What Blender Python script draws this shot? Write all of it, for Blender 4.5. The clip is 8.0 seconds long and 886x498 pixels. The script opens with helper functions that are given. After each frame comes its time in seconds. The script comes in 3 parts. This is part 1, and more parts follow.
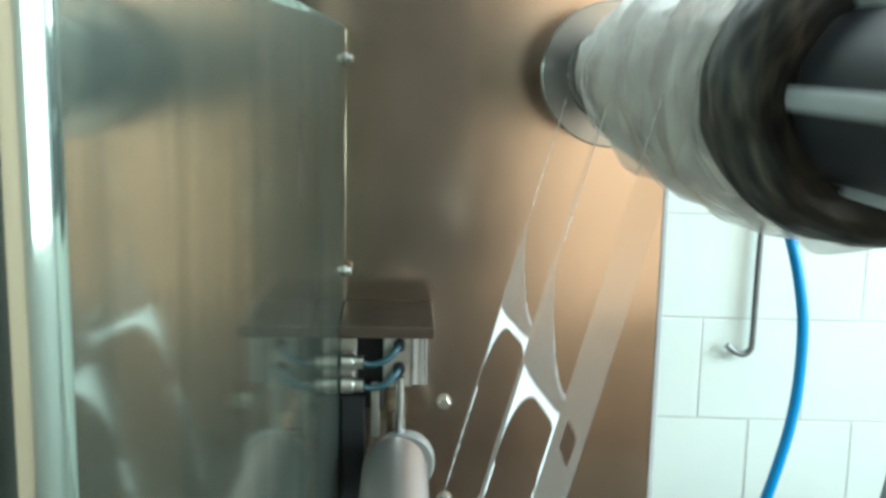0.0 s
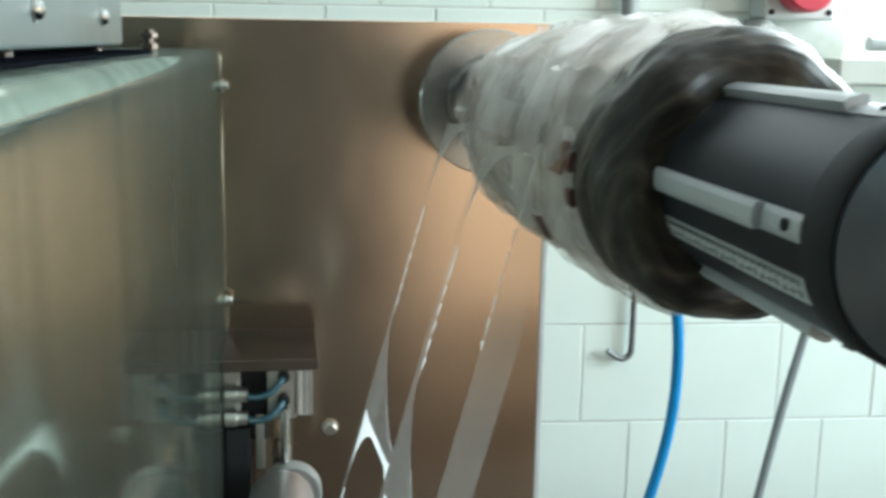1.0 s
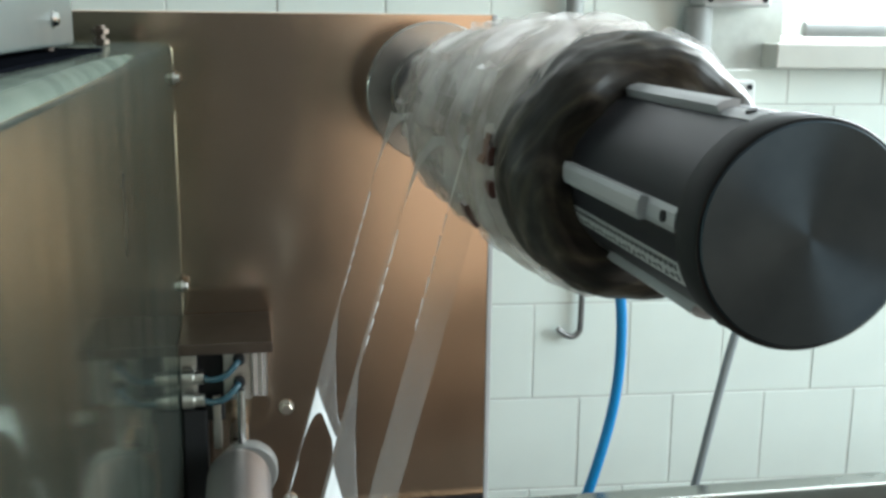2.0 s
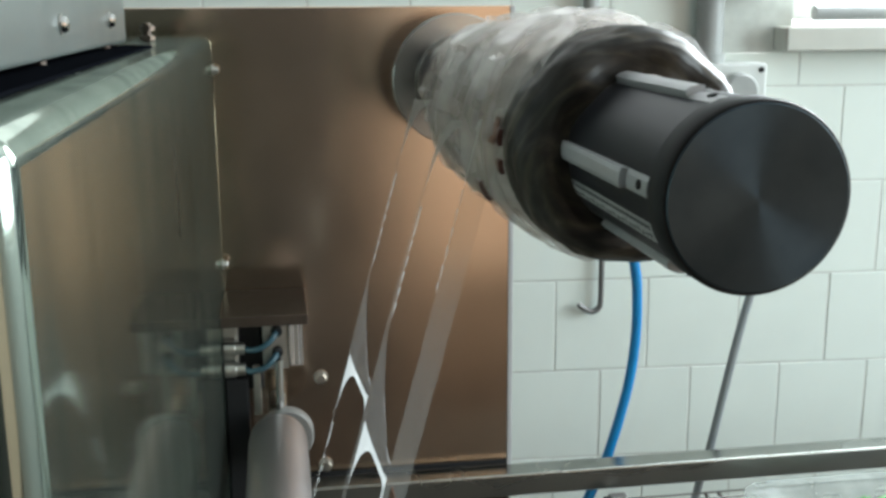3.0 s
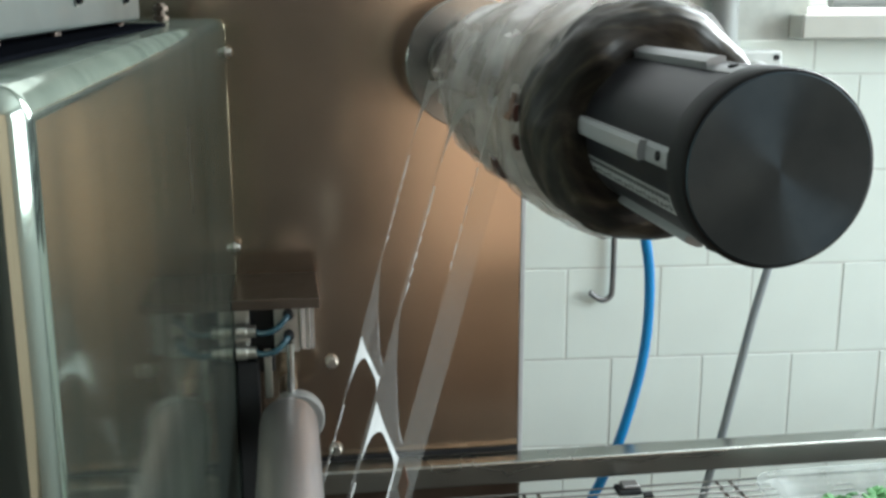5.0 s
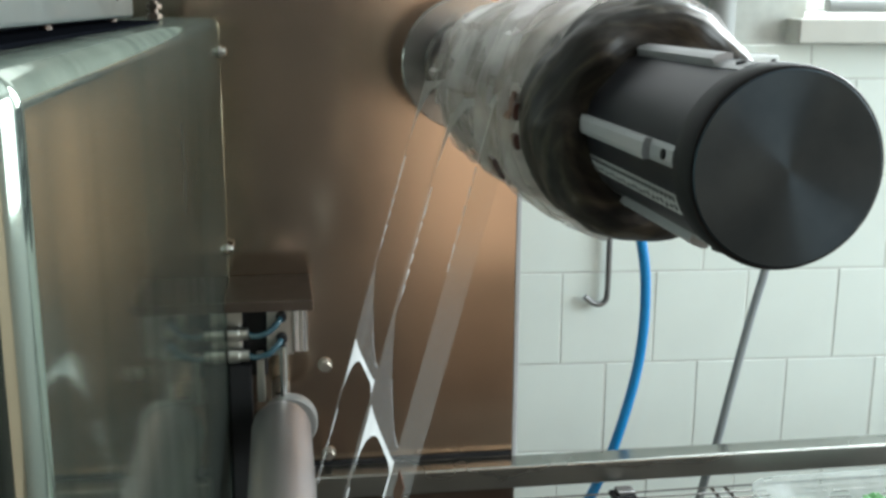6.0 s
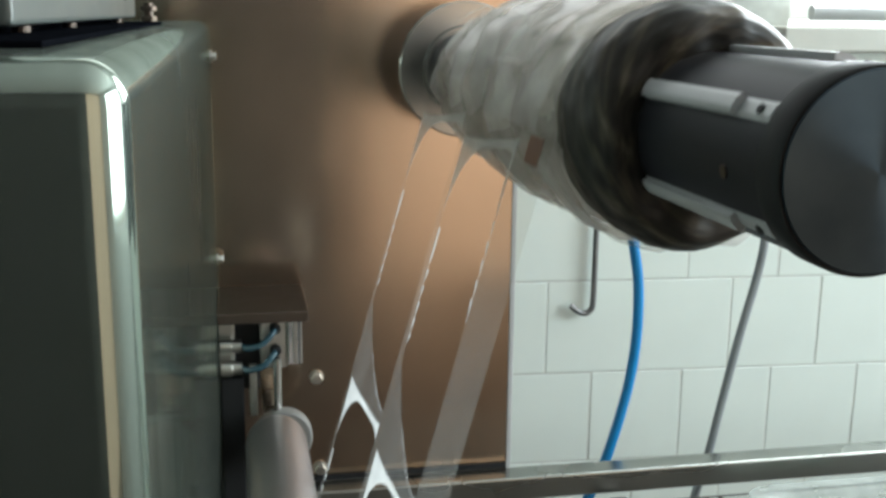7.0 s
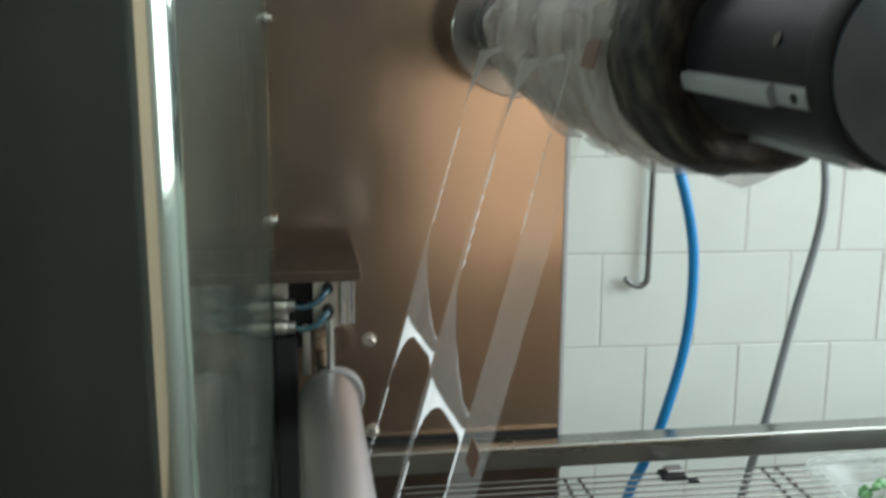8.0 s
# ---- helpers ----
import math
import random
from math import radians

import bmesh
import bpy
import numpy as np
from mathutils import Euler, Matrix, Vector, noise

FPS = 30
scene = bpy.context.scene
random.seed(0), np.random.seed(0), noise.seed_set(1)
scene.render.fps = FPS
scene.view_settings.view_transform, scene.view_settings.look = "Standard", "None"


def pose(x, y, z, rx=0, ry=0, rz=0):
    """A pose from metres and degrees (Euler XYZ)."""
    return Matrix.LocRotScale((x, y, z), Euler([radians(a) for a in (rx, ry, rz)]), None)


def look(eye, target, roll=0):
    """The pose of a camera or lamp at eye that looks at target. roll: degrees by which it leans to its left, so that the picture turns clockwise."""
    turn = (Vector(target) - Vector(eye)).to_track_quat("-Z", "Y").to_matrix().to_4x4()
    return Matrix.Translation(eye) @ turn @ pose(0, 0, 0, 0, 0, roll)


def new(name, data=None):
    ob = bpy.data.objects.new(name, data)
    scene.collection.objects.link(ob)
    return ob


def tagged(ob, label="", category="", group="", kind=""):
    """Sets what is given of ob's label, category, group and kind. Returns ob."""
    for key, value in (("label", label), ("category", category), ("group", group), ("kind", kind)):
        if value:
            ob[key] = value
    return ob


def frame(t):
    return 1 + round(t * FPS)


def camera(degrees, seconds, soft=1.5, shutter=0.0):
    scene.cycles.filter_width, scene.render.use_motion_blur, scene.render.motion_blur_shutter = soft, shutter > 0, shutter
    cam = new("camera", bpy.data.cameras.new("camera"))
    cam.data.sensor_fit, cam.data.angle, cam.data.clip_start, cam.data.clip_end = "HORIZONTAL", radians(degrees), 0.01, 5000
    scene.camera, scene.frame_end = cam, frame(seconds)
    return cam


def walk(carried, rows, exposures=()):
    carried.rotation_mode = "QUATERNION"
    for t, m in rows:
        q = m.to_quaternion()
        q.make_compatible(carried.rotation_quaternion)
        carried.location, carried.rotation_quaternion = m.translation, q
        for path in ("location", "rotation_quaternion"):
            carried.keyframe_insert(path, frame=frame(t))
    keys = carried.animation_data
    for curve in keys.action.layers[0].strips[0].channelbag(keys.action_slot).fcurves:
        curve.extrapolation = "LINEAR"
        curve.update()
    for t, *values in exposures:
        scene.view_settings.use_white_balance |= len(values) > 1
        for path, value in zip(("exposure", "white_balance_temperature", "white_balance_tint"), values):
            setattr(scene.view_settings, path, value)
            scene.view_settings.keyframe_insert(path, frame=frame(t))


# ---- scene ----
# ---- the camera and its way ----
cam = camera(45.1, 8.0, soft=3.0, shutter=0.5)
PATH = [
    (0, (-0.2836, -1.1193, 0.5013), (-0.2052, 0.8501, 0.1480), 1.18),
    (0.5, (-0.2859, -1.1012, 0.5230), (-0.1115, 0.8525, 0.1319), 1.32),
    (1, (-0.2796, -1.1115, 0.5470), (0.0113, 0.8351, 0.1620), 0.96),
    (1.5, (-0.2675, -1.1195, 0.5544), (0.0984, 0.8036, 0.1553), 0.74),
    (3, (-0.2741, -1.2281, 0.5663), (0.0239, 0.7036, 0.1201), -0.38),
    (3.5, (-0.2750, -1.2317, 0.5629), (0.0068, 0.7059, 0.1073), -0.59),
    (4, (-0.2754, -1.2258, 0.5587), (0.0028, 0.7083, 0.0998), -0.26),
    (4.5, (-0.2762, -1.2261, 0.5570), (0.0029, 0.7095, 0.0961), -0.12),
    (6, (-0.2783, -1.2152, 0.5515), (0.0154, 0.7128, 0.1019), 0.33),
    (6.5, (-0.3116, -1.1960, 0.5468), (0.0476, 0.7305, 0.1060), 0.61),
    (7, (-0.3199, -1.1856, 0.5456), (0.0586, 0.7352, 0.1131), 0.63),
    (7.5, (-0.3190, -1.1946, 0.5434), (0.0480, 0.7347, 0.1147), 0.74),
    (8, (-0.3163, -1.1951, 0.5101), (-0.0428, 0.7423, 0.0683), 0.18),
]
EXPOSURE = [(0.0, 0.98, 5950, 0), (0.5, 0.86, 5950, 1), (1.0, 0.60, 6100, 5), (1.5, 0.46, 6200, 8), (3.5, 0.12, 6380, 12), (6.0, 0.24, 6400, 12), (8.0, 0.16, 6450, 12)]
walk(cam, [(t, look(e, g, r)) for t, e, g, r in PATH], EXPOSURE)

# ---- world, sun and daylight in the windows ----
world = bpy.data.worlds.new("sky")
scene.world = world
world.use_nodes = True
wn, wl = world.node_tree.nodes, world.node_tree.links
sky = wn.new("ShaderNodeTexSky")
sky.sky_type, sky.sun_disc = "NISHITA", False
sky.sun_elevation, sky.sun_rotation = radians(40), radians(60)
wl.new(sky.outputs[0], wn["Background"].inputs[0])
wn["Background"].inputs[1].default_value = 0.12


def lamp(name, kind, m, energy, colour, **more):
    data = bpy.data.lights.new(name, kind)
    data.energy, data.color = energy, colour
    for key, value in more.items():
        if key == "angle":
            data.angle = value
        elif key == "size":
            data.shape, data.size, data.size_y = "RECTANGLE", value[0], value[1]
    ob = new(name, data)
    ob.matrix_world = m
    return ob


lamp("sun", "SUN", look((3, 1.8, 3), (0, 0, 0)), 0.8, (1.0, 0.95, 0.88), angle=radians(12))
lamp("east_window_daylight", "AREA", look((1.93, -1.15, 0.85), (0.0, -1.15, 0.6)), 57, (0.85, 0.985, 0.99), size=(1.7, 1.2))
lamp("north_window_daylight", "AREA", look((1.15, 0.36, 1.05), (1.1, -1.0, 0.6)), 52, (0.90, 0.99, 1.0), size=(1.1, 0.9))


# ---- materials ----
def material(name):
    m = bpy.data.materials.new(name)
    m.use_nodes = True
    n, l = m.node_tree.nodes, m.node_tree.links
    return m, n, l, n["Principled BSDF"]


def ramp(n, l, source, stops):
    r = n.new("ShaderNodeValToRGB")
    while len(r.color_ramp.elements) < len(stops):
        r.color_ramp.elements.new(0.5)
    for e, (at, c) in zip(r.color_ramp.elements, stops):
        e.position, e.color = at, (*c, 1) if len(c) == 3 else c
    l.new(source, r.inputs[0])
    return r.outputs[0]


def grain(n, l, scale, detail=4, stretch=(1, 1, 1), where="Object"):
    co = n.new("ShaderNodeTexCoord")
    mp = n.new("ShaderNodeMapping")
    mp.inputs["Scale"].default_value = stretch
    tx = n.new("ShaderNodeTexNoise")
    tx.inputs["Scale"].default_value, tx.inputs["Detail"].default_value = scale, detail
    l.new(co.outputs[where], mp.inputs[0])
    l.new(mp.outputs[0], tx.inputs["Vector"])
    return tx.outputs["Fac"]


def bump(n, l, bsdf, source, strength, distance=0.001):
    b = n.new("ShaderNodeBump")
    b.inputs["Strength"].default_value, b.inputs["Distance"].default_value = strength, distance
    l.new(source, b.inputs["Height"])
    l.new(b.outputs[0], bsdf.inputs["Normal"])


def plain(name, colour, rough=0.5, metal=0.0, vary=0.12, scale=40, relief=0.05, stretch=(1, 1, 1), gloss=0.5):
    m, n, l, b = material(name)
    b.inputs["Specular IOR Level"].default_value = gloss
    b.inputs["Metallic"].default_value = metal
    big, small = grain(n, l, scale * 0.15, 3, stretch), grain(n, l, scale, 5, stretch)
    mix = n.new("ShaderNodeMath")
    mix.operation = "MULTIPLY_ADD"
    mix.inputs[1].default_value = 0.5
    l.new(small, mix.inputs[0])
    half = n.new("ShaderNodeMath")
    half.operation = "MULTIPLY"
    half.inputs[1].default_value = 0.5
    l.new(big, half.inputs[0])
    l.new(half.outputs[0], mix.inputs[2])
    lo, hi = [tuple(max(0, min(1, c * k)) for c in colour) for k in (1 - vary, 1 + vary)]
    l.new(ramp(n, l, mix.outputs[0], [(0.3, lo), (0.7, hi)]), b.inputs["Base Color"])
    rr = [(0.3, (max(0, rough - 0.07),) * 3), (0.7, (min(1, rough + 0.07),) * 3)]
    l.new(ramp(n, l, mix.outputs[0], rr), b.inputs["Roughness"])
    if relief:
        bump(n, l, b, small, relief)
    return m


def brushed(name, colour, rough, stretch, aniso=0.6, axis="Z", polish=0.0, streak=0.0):
    """Stainless sheet with fine brushing along one direction, broad cloudy wear and, where polished, a clear mirror skin."""
    m, n, l, b = material(name)
    b.inputs["Metallic"].default_value = 1.0
    fine, wide, cloud = grain(n, l, 60, 3, stretch), grain(n, l, 9, 4, stretch), grain(n, l, 5, 5)
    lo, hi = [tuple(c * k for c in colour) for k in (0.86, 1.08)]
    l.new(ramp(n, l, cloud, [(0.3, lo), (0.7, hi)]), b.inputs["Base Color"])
    add = n.new("ShaderNodeMath")
    add.operation = "MULTIPLY_ADD"
    add.inputs[1].default_value = 0.5
    l.new(wide, add.inputs[0])
    h = n.new("ShaderNodeMath")
    h.operation = "MULTIPLY"
    h.inputs[1].default_value = 0.5
    l.new(cloud, h.inputs[0])
    l.new(h.outputs[0], add.inputs[2])
    l.new(ramp(n, l, add.outputs[0], [(0.3, (rough - 0.06,) * 3), (0.7, (rough + 0.08,) * 3)]), b.inputs["Roughness"])
    b.inputs["Anisotropic"].default_value = aniso
    tg = n.new("ShaderNodeTangent")
    tg.direction_type, tg.axis = "RADIAL", axis
    l.new(tg.outputs[0], b.inputs["Tangent"])
    if polish:
        g = n.new("ShaderNodeBsdfAnisotropic")
        g.inputs["Roughness"].default_value = 0.07
        tint = ramp(n, l, cloud, [(0.25, (0.40, 0.46, 0.405)), (0.75, (0.52, 0.58, 0.51))])
        drip = n.new("ShaderNodeMixRGB")
        drip.blend_type, drip.inputs[0].default_value = "MULTIPLY", 0.6
        l.new(tint, drip.inputs[1])
        l.new(ramp(n, l, grain(n, l, 26, 4, (1, 1, 0.07)), [(0.36, (0.55, 0.58, 0.57)), (0.56, (1.0, 1.0, 1.0))]), drip.inputs[2])
        l.new(drip.outputs[0], g.inputs["Color"])
        mx = n.new("ShaderNodeMixShader")
        l.new(ramp(n, l, add.outputs[0], [(0.35, (polish * (1 - streak),) * 3), (0.65, (min(1, polish * (1 + streak)),) * 3)]), mx.inputs[0])
        l.new(b.outputs[0], mx.inputs[1])
        l.new(g.outputs[0], mx.inputs[2])
        l.new(mx.outputs[0], n["Material Output"].inputs[0])
    bump(n, l, b, fine, 0.02 if polish else 0.015, 0.0006)
    return m


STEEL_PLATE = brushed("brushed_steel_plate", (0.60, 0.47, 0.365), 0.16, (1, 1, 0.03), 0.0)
STEEL_BOX = brushed("brushed_steel_box", (0.13, 0.16, 0.14), 0.50, (1, 1, 0.05), 0.0, polish=0.74, streak=0.12)
STEEL = plain("worn_steel", (0.55, 0.54, 0.51), 0.3, 1.0, 0.12, 60, 0.05)
STEEL_DARK = plain("dark_steel", (0.13, 0.105, 0.09), 0.34, 1.0, 0.15, 50, 0.05)
RAIL = brushed("rail_steel", (0.32, 0.33, 0.31), 0.27, (0.03, 1, 1), 0.2)
FLANGE = plain("flange_steel", (0.42, 0.42, 0.41), 0.22, 1.0, 0.12, 40, 0.03)
WIRE = plain("shelf_wire", (0.16, 0.16, 0.15), 0.4, 0.6, 0.15, 60, 0.05)
CHROME = plain("chrome", (0.75, 0.75, 0.74), 0.12, 1.0, 0.05, 60, 0.02)
ROLLER = plain("roller_steel", (0.235, 0.222, 0.22), 0.48, 1.0, 0.15, 30, 0.06, (1, 0.1, 1))
NYLON = plain("white_nylon", (0.16, 0.157, 0.15), 0.5, 0, 0.08, 30)
BLACK = plain("black_rubber", (0.012, 0.012, 0.013), 0.6, 0, 0.2, 40, 0.05, (1, 1, 1), 0.2)
GASKET = plain("black_gasket", (0.004, 0.0045, 0.006), 0.92, 0, 0.2, 40, 0.05, (1, 1, 1), 0.0)
MANDREL = plain("dark_anodised_tube", (0.016, 0.016, 0.020), 0.44, 0.0, 0.25, 30, 0.04, (1, 0.15, 1), 0.18)
BAR = plain("grey_clamp_bar", (0.42, 0.42, 0.43), 0.40, 0.1, 0.1, 40, 0.04)
RULER = plain("ruler_face", (0.55, 0.56, 0.56), 0.35, 0.3, 0.08, 60, 0.03)
INK = plain("ruler_ink", (0.10, 0.10, 0.105), 0.5, 0, 0.1, 40, 0)
PANEL = plain("pale_painted_panel", (0.105, 0.122, 0.115), 0.35, 0.2, 0.06, 20, 0.03)
TILE = plain("glazed_wall_tile", (0.73, 0.785, 0.735), 0.12, 0, 0.05, 7, 0.10)
GROUT = plain("grey_grout", (0.56, 0.58, 0.54), 0.85, 0, 0.12, 60, 0.1)
ROOM = plain("pale_room_paint", (0.68, 0.69, 0.68), 0.8, 0, 0.06, 8, 0.1)
PLASTER = plain("cream_plaster", (0.82, 0.585, 0.43), 0.8, 0, 0.08, 8, 0.1)
DIM_BAND = plain("dim_band_brown", (0.25, 0.18, 0.13), 0.6, 0, 0.12, 8, 0.05)
BROWN = plain("dark_wall_paint", (0.050, 0.049, 0.046), 0.6, 0, 0.15, 8, 0.05)
FLOOR = plain("brown_floor_resin", (0.050, 0.040, 0.034), 0.45, 0, 0.15, 6, 0.1)
BLUE = plain("blue_air_hose", (0.005, 0.20, 0.48), 0.32, 0, 0.1, 40, 0.02)
GREY_HOSE = plain("grey_hose", (0.22, 0.24, 0.25), 0.4, 0, 0.1, 40, 0.02)
HOOK = plain("hook_steel", (0.20, 0.20, 0.20), 0.4, 0.8, 0.15, 50, 0.05)
PIPE = plain("grey_conduit", (0.33, 0.345, 0.335), 0.45, 0, 0.08, 30, 0.03)
PLASTIC_BOX = plain("pale_grey_plastic", (0.58, 0.60, 0.58), 0.4, 0, 0.06, 30, 0.02)
RED = plain("red_socket_plastic", (0.55, 0.03, 0.06), 0.35, 0, 0.08, 30, 0.02)
LABEL = plain("dark_red_label", (0.080, 0.028, 0.022), 0.4, 0, 0.2, 60, 0.02)
SILL = plain("sill_paint", (0.50, 0.50, 0.45), 0.5, 0, 0.08, 20, 0.05)
WEB_LABEL = plain("brown_web_label", (0.13, 0.050, 0.028), 0.4, 0, 0.2, 60, 0.02)
WHITE = plain("white_paint", (0.74, 0.75, 0.70), 0.4, 0, 0.05, 20, 0.03)
LEAF = plain("green_food", (0.10, 0.28, 0.10), 0.5, 0, 0.4, 80, 0.2)
TUBE = plain("clear_blue_tube", (0.03, 0.075, 0.10), 0.15, 0, 0.15, 40, 0.0)


def turned_disc():
    """Lathe-turned dark end cap: fine rings round the y axis."""
    m, n, l, b = material("turned_dark_cap")
    b.inputs["Metallic"].default_value = 1.0
    co = n.new("ShaderNodeTexCoord")
    wv = n.new("ShaderNodeTexWave")
    wv.wave_type, wv.rings_direction = "RINGS", "Y"
    wv.inputs["Scale"].default_value, wv.inputs["Distortion"].default_value = 160, 0.3
    l.new(co.outputs["Object"], wv.inputs["Vector"])
    cloud = grain(n, l, 30, 5)
    l.new(ramp(n, l, cloud, [(0.3, (0.032, 0.044, 0.054)), (0.7, (0.048, 0.064, 0.076))]), b.inputs["Base Color"])
    b.inputs["Roughness"].default_value = 0.36
    b.inputs["Anisotropic"].default_value = 0.85
    tg = n.new("ShaderNodeTangent")
    tg.direction_type, tg.axis = "RADIAL", "Y"
    l.new(tg.outputs[0], b.inputs["Tangent"])
    bump(n, l, b, wv.outputs["Fac"], 0.02, 0.0002)
    return m


CAP = turned_disc()


def film_material(name, haze, colour, clear, rough=0.16, relief=0.4, scale=60, coat=0.5, glow=0.5, gloss=0.5, patch=(0.75, 1.0)):
    """Clear packaging film: see-through, with a share of milky haze and a glossy skin."""
    m, n, l, b = material(name)
    b.inputs["Roughness"].default_value = rough
    b.inputs["Coat Weight"].default_value = coat
    b.inputs["Specular IOR Level"].default_value = gloss
    b.inputs["Coat Roughness"].default_value = 0.08
    cloud = grain(n, l, scale * 0.4, 5, (1, 0.6, 1))
    l.new(ramp(n, l, cloud, [(0.3, tuple(c * patch[0] for c in colour)), (0.7, tuple(c * patch[1] for c in colour))]), b.inputs["Base Color"])
    height = grain(n, l, scale, 5, (1, 0.4, 1))
    bump(n, l, b, height, relief, 0.002)
    tr = n.new("ShaderNodeBsdfTransparent")
    tr.inputs[0].default_value = (*clear, 1)
    thru = n.new("ShaderNodeBsdfTranslucent")
    thru.inputs[0].default_value = (*colour, 1)
    body = n.new("ShaderNodeMixShader")
    body.inputs[0].default_value = glow
    l.new(b.outputs[0], body.inputs[1])
    l.new(thru.outputs[0], body.inputs[2])
    mx = n.new("ShaderNodeMixShader")
    l.new(ramp(n, l, cloud, [(0.3, (haze * 0.6 if haze < 0.9 else haze,) * 3), (0.7, (min(1, haze * 1.35),) * 3)]), mx.inputs[0])
    l.new(tr.outputs[0], mx.inputs[1])
    l.new(body.outputs[0], mx.inputs[2])
    l.new(mx.outputs[0], n["Material Output"].inputs[0])
    return m


FILM_FLAP = film_material("film_bridge", 0.13, (0.70, 0.70, 0.68), (0.80, 0.79, 0.78), 0.15, 0.5, 90, 0.8)
# Paler film for the bridge rims: their sparkle is put into the colour.
FILM_RIM = film_material("film_edge_sparkle", 0.35, (0.85, 0.86, 0.86), (0.8, 0.8, 0.8), 0.1, 0.8, 200, 1.0)
FILM = film_material("clear_film", 0.11, (0.75, 0.75, 0.72), (0.96, 0.95, 0.93), 0.12, 0.15, 30)
# Bars are clear film too; the window's reflection is put in as milky white.
FILM_BAR = film_material("stretched_film_shine", 0.78, (0.86, 0.88, 0.88), (0.97, 0.97, 0.96), 0.2, 0.1, 40, 0.6, 0.6)
WRAP = film_material("wound_film", 0.85, (0.92, 0.88, 0.86), (0.86, 0.83, 0.78), 0.2, 0.8, 70, 0.7, 0.35)
WRAP_BAND = film_material("wound_film_band", 0.5, (0.93, 0.90, 0.89), (0.96, 0.94, 0.92), 0.14, 0.35, 55, 1.0, 0.4)


def bunched_material():
    """Many dark film layers bunched edge-on: brown and ochre streaks round the roll, glossy skin."""
    m, n, l, b = material("bunched_film_edge")
    co, sep, flat, comb = n.new("ShaderNodeTexCoord"), n.new("ShaderNodeSeparateXYZ"), n.new("ShaderNodeVectorMath"), n.new("ShaderNodeCombineXYZ")
    flat.operation = "MULTIPLY"
    flat.inputs[1].default_value = (1, 0, 1)
    size = n.new("ShaderNodeVectorMath")
    size.operation = "LENGTH"
    l.new(co.outputs["Object"], sep.inputs[0])
    l.new(co.outputs["Object"], flat.inputs[0])
    l.new(flat.outputs[0], size.inputs[0])
    mixed = []
    for source, k, extra, k2 in ((size.outputs["Value"], 90, sep.outputs[0], 42), (sep.outputs[1], 80, sep.outputs[2], 42)):
        p, q = n.new("ShaderNodeMath"), n.new("ShaderNodeMath")
        p.operation, q.operation = "MULTIPLY", "MULTIPLY_ADD"
        p.inputs[1].default_value, q.inputs[1].default_value = k, k2
        l.new(source, p.inputs[0])
        l.new(extra, q.inputs[0])
        l.new(p.outputs[0], q.inputs[2])
        mixed.append(q.outputs[0])
    l.new(mixed[0], comb.inputs[0])
    l.new(mixed[1], comb.inputs[1])
    tx = n.new("ShaderNodeTexNoise")
    tx.inputs["Scale"].default_value, tx.inputs["Detail"].default_value = 1.0, 5
    l.new(comb.outputs[0], tx.inputs["Vector"])
    l.new(ramp(n, l, tx.outputs["Fac"], [(0.34, (0.010, 0.009, 0.008)), (0.50, (0.030, 0.025, 0.020)), (0.60, (0.060, 0.048, 0.034)), (0.72, (0.13, 0.11, 0.085))]), b.inputs["Base Color"])
    b.inputs["Roughness"].default_value = 0.48
    b.inputs["Specular IOR Level"].default_value = 0.22
    b.inputs["Coat Weight"].default_value = 0.06
    b.inputs["Coat Roughness"].default_value = 0.12
    bump(n, l, b, tx.outputs["Fac"], 0.3, 0.002)
    return m


WRAP_END = bunched_material()
TRAY = film_material("clear_tray", 0.35, (0.75, 0.8, 0.78), (0.95, 0.97, 0.96), 0.1, 0.05, 30)


# ---- mesh helpers ----
def part(name, bm, mat, parent=None, label="", smooth=None):
    """Links a bmesh as one mesh object, under a thing where one is given."""
    me = bpy.data.meshes.new(name)
    bmesh.ops.recalc_face_normals(bm, faces=bm.faces)
    bm.to_mesh(me)
    bm.free()
    me.materials.append(mat)
    if smooth is not None:
        me.shade_smooth()
        me.set_sharp_from_angle(angle=radians(smooth))
    ob = new(name, me)
    ob.parent = parent
    if smooth == 40:
        even = ob.modifiers.new("even_normals", "WEIGHTED_NORMAL")
        even.keep_sharp, even.weight = True, 90
    return tagged(ob, label)


def empty(name, m=None):
    ob = new(name)
    ob.empty_display_size = 0.02
    if m is not None:
        ob.matrix_world = m
    return ob


def box(lo, hi, bevel=0.0, segments=2, bm=None):
    bm = bm or bmesh.new()
    size = [b - a for a, b in zip(lo, hi)]
    mid = [(a + b) / 2 for a, b in zip(lo, hi)]
    made = bmesh.ops.create_cube(bm, size=1.0, matrix=Matrix.LocRotScale(mid, None, size))
    if bevel:
        edges = list({e for v in made["verts"] for e in v.link_edges})
        bmesh.ops.bevel(bm, geom=edges, offset=bevel, segments=segments, profile=0.5, affect="EDGES")
    return bm


def lathe(profile, m=None, steps=48, bm=None):
    """A closed body turned round the local y axis from (radius, y) pairs, open ends capped."""
    bm = bm or bmesh.new()
    m = m or Matrix()
    rings = []
    for r, y in profile:
        rings.append([bm.verts.new(m @ Vector((r * math.cos(a), y, r * math.sin(a)))) for a in (2 * math.pi * k / steps for k in range(steps))])
    for a, b in zip(rings, rings[1:]):
        for k in range(steps):
            bm.faces.new((a[k], a[(k + 1) % steps], b[(k + 1) % steps], b[k]))
    bm.faces.new(rings[0])
    bm.faces.new(rings[-1])
    return bm


ALONG_X = Matrix.Rotation(radians(-90), 4, "Z")
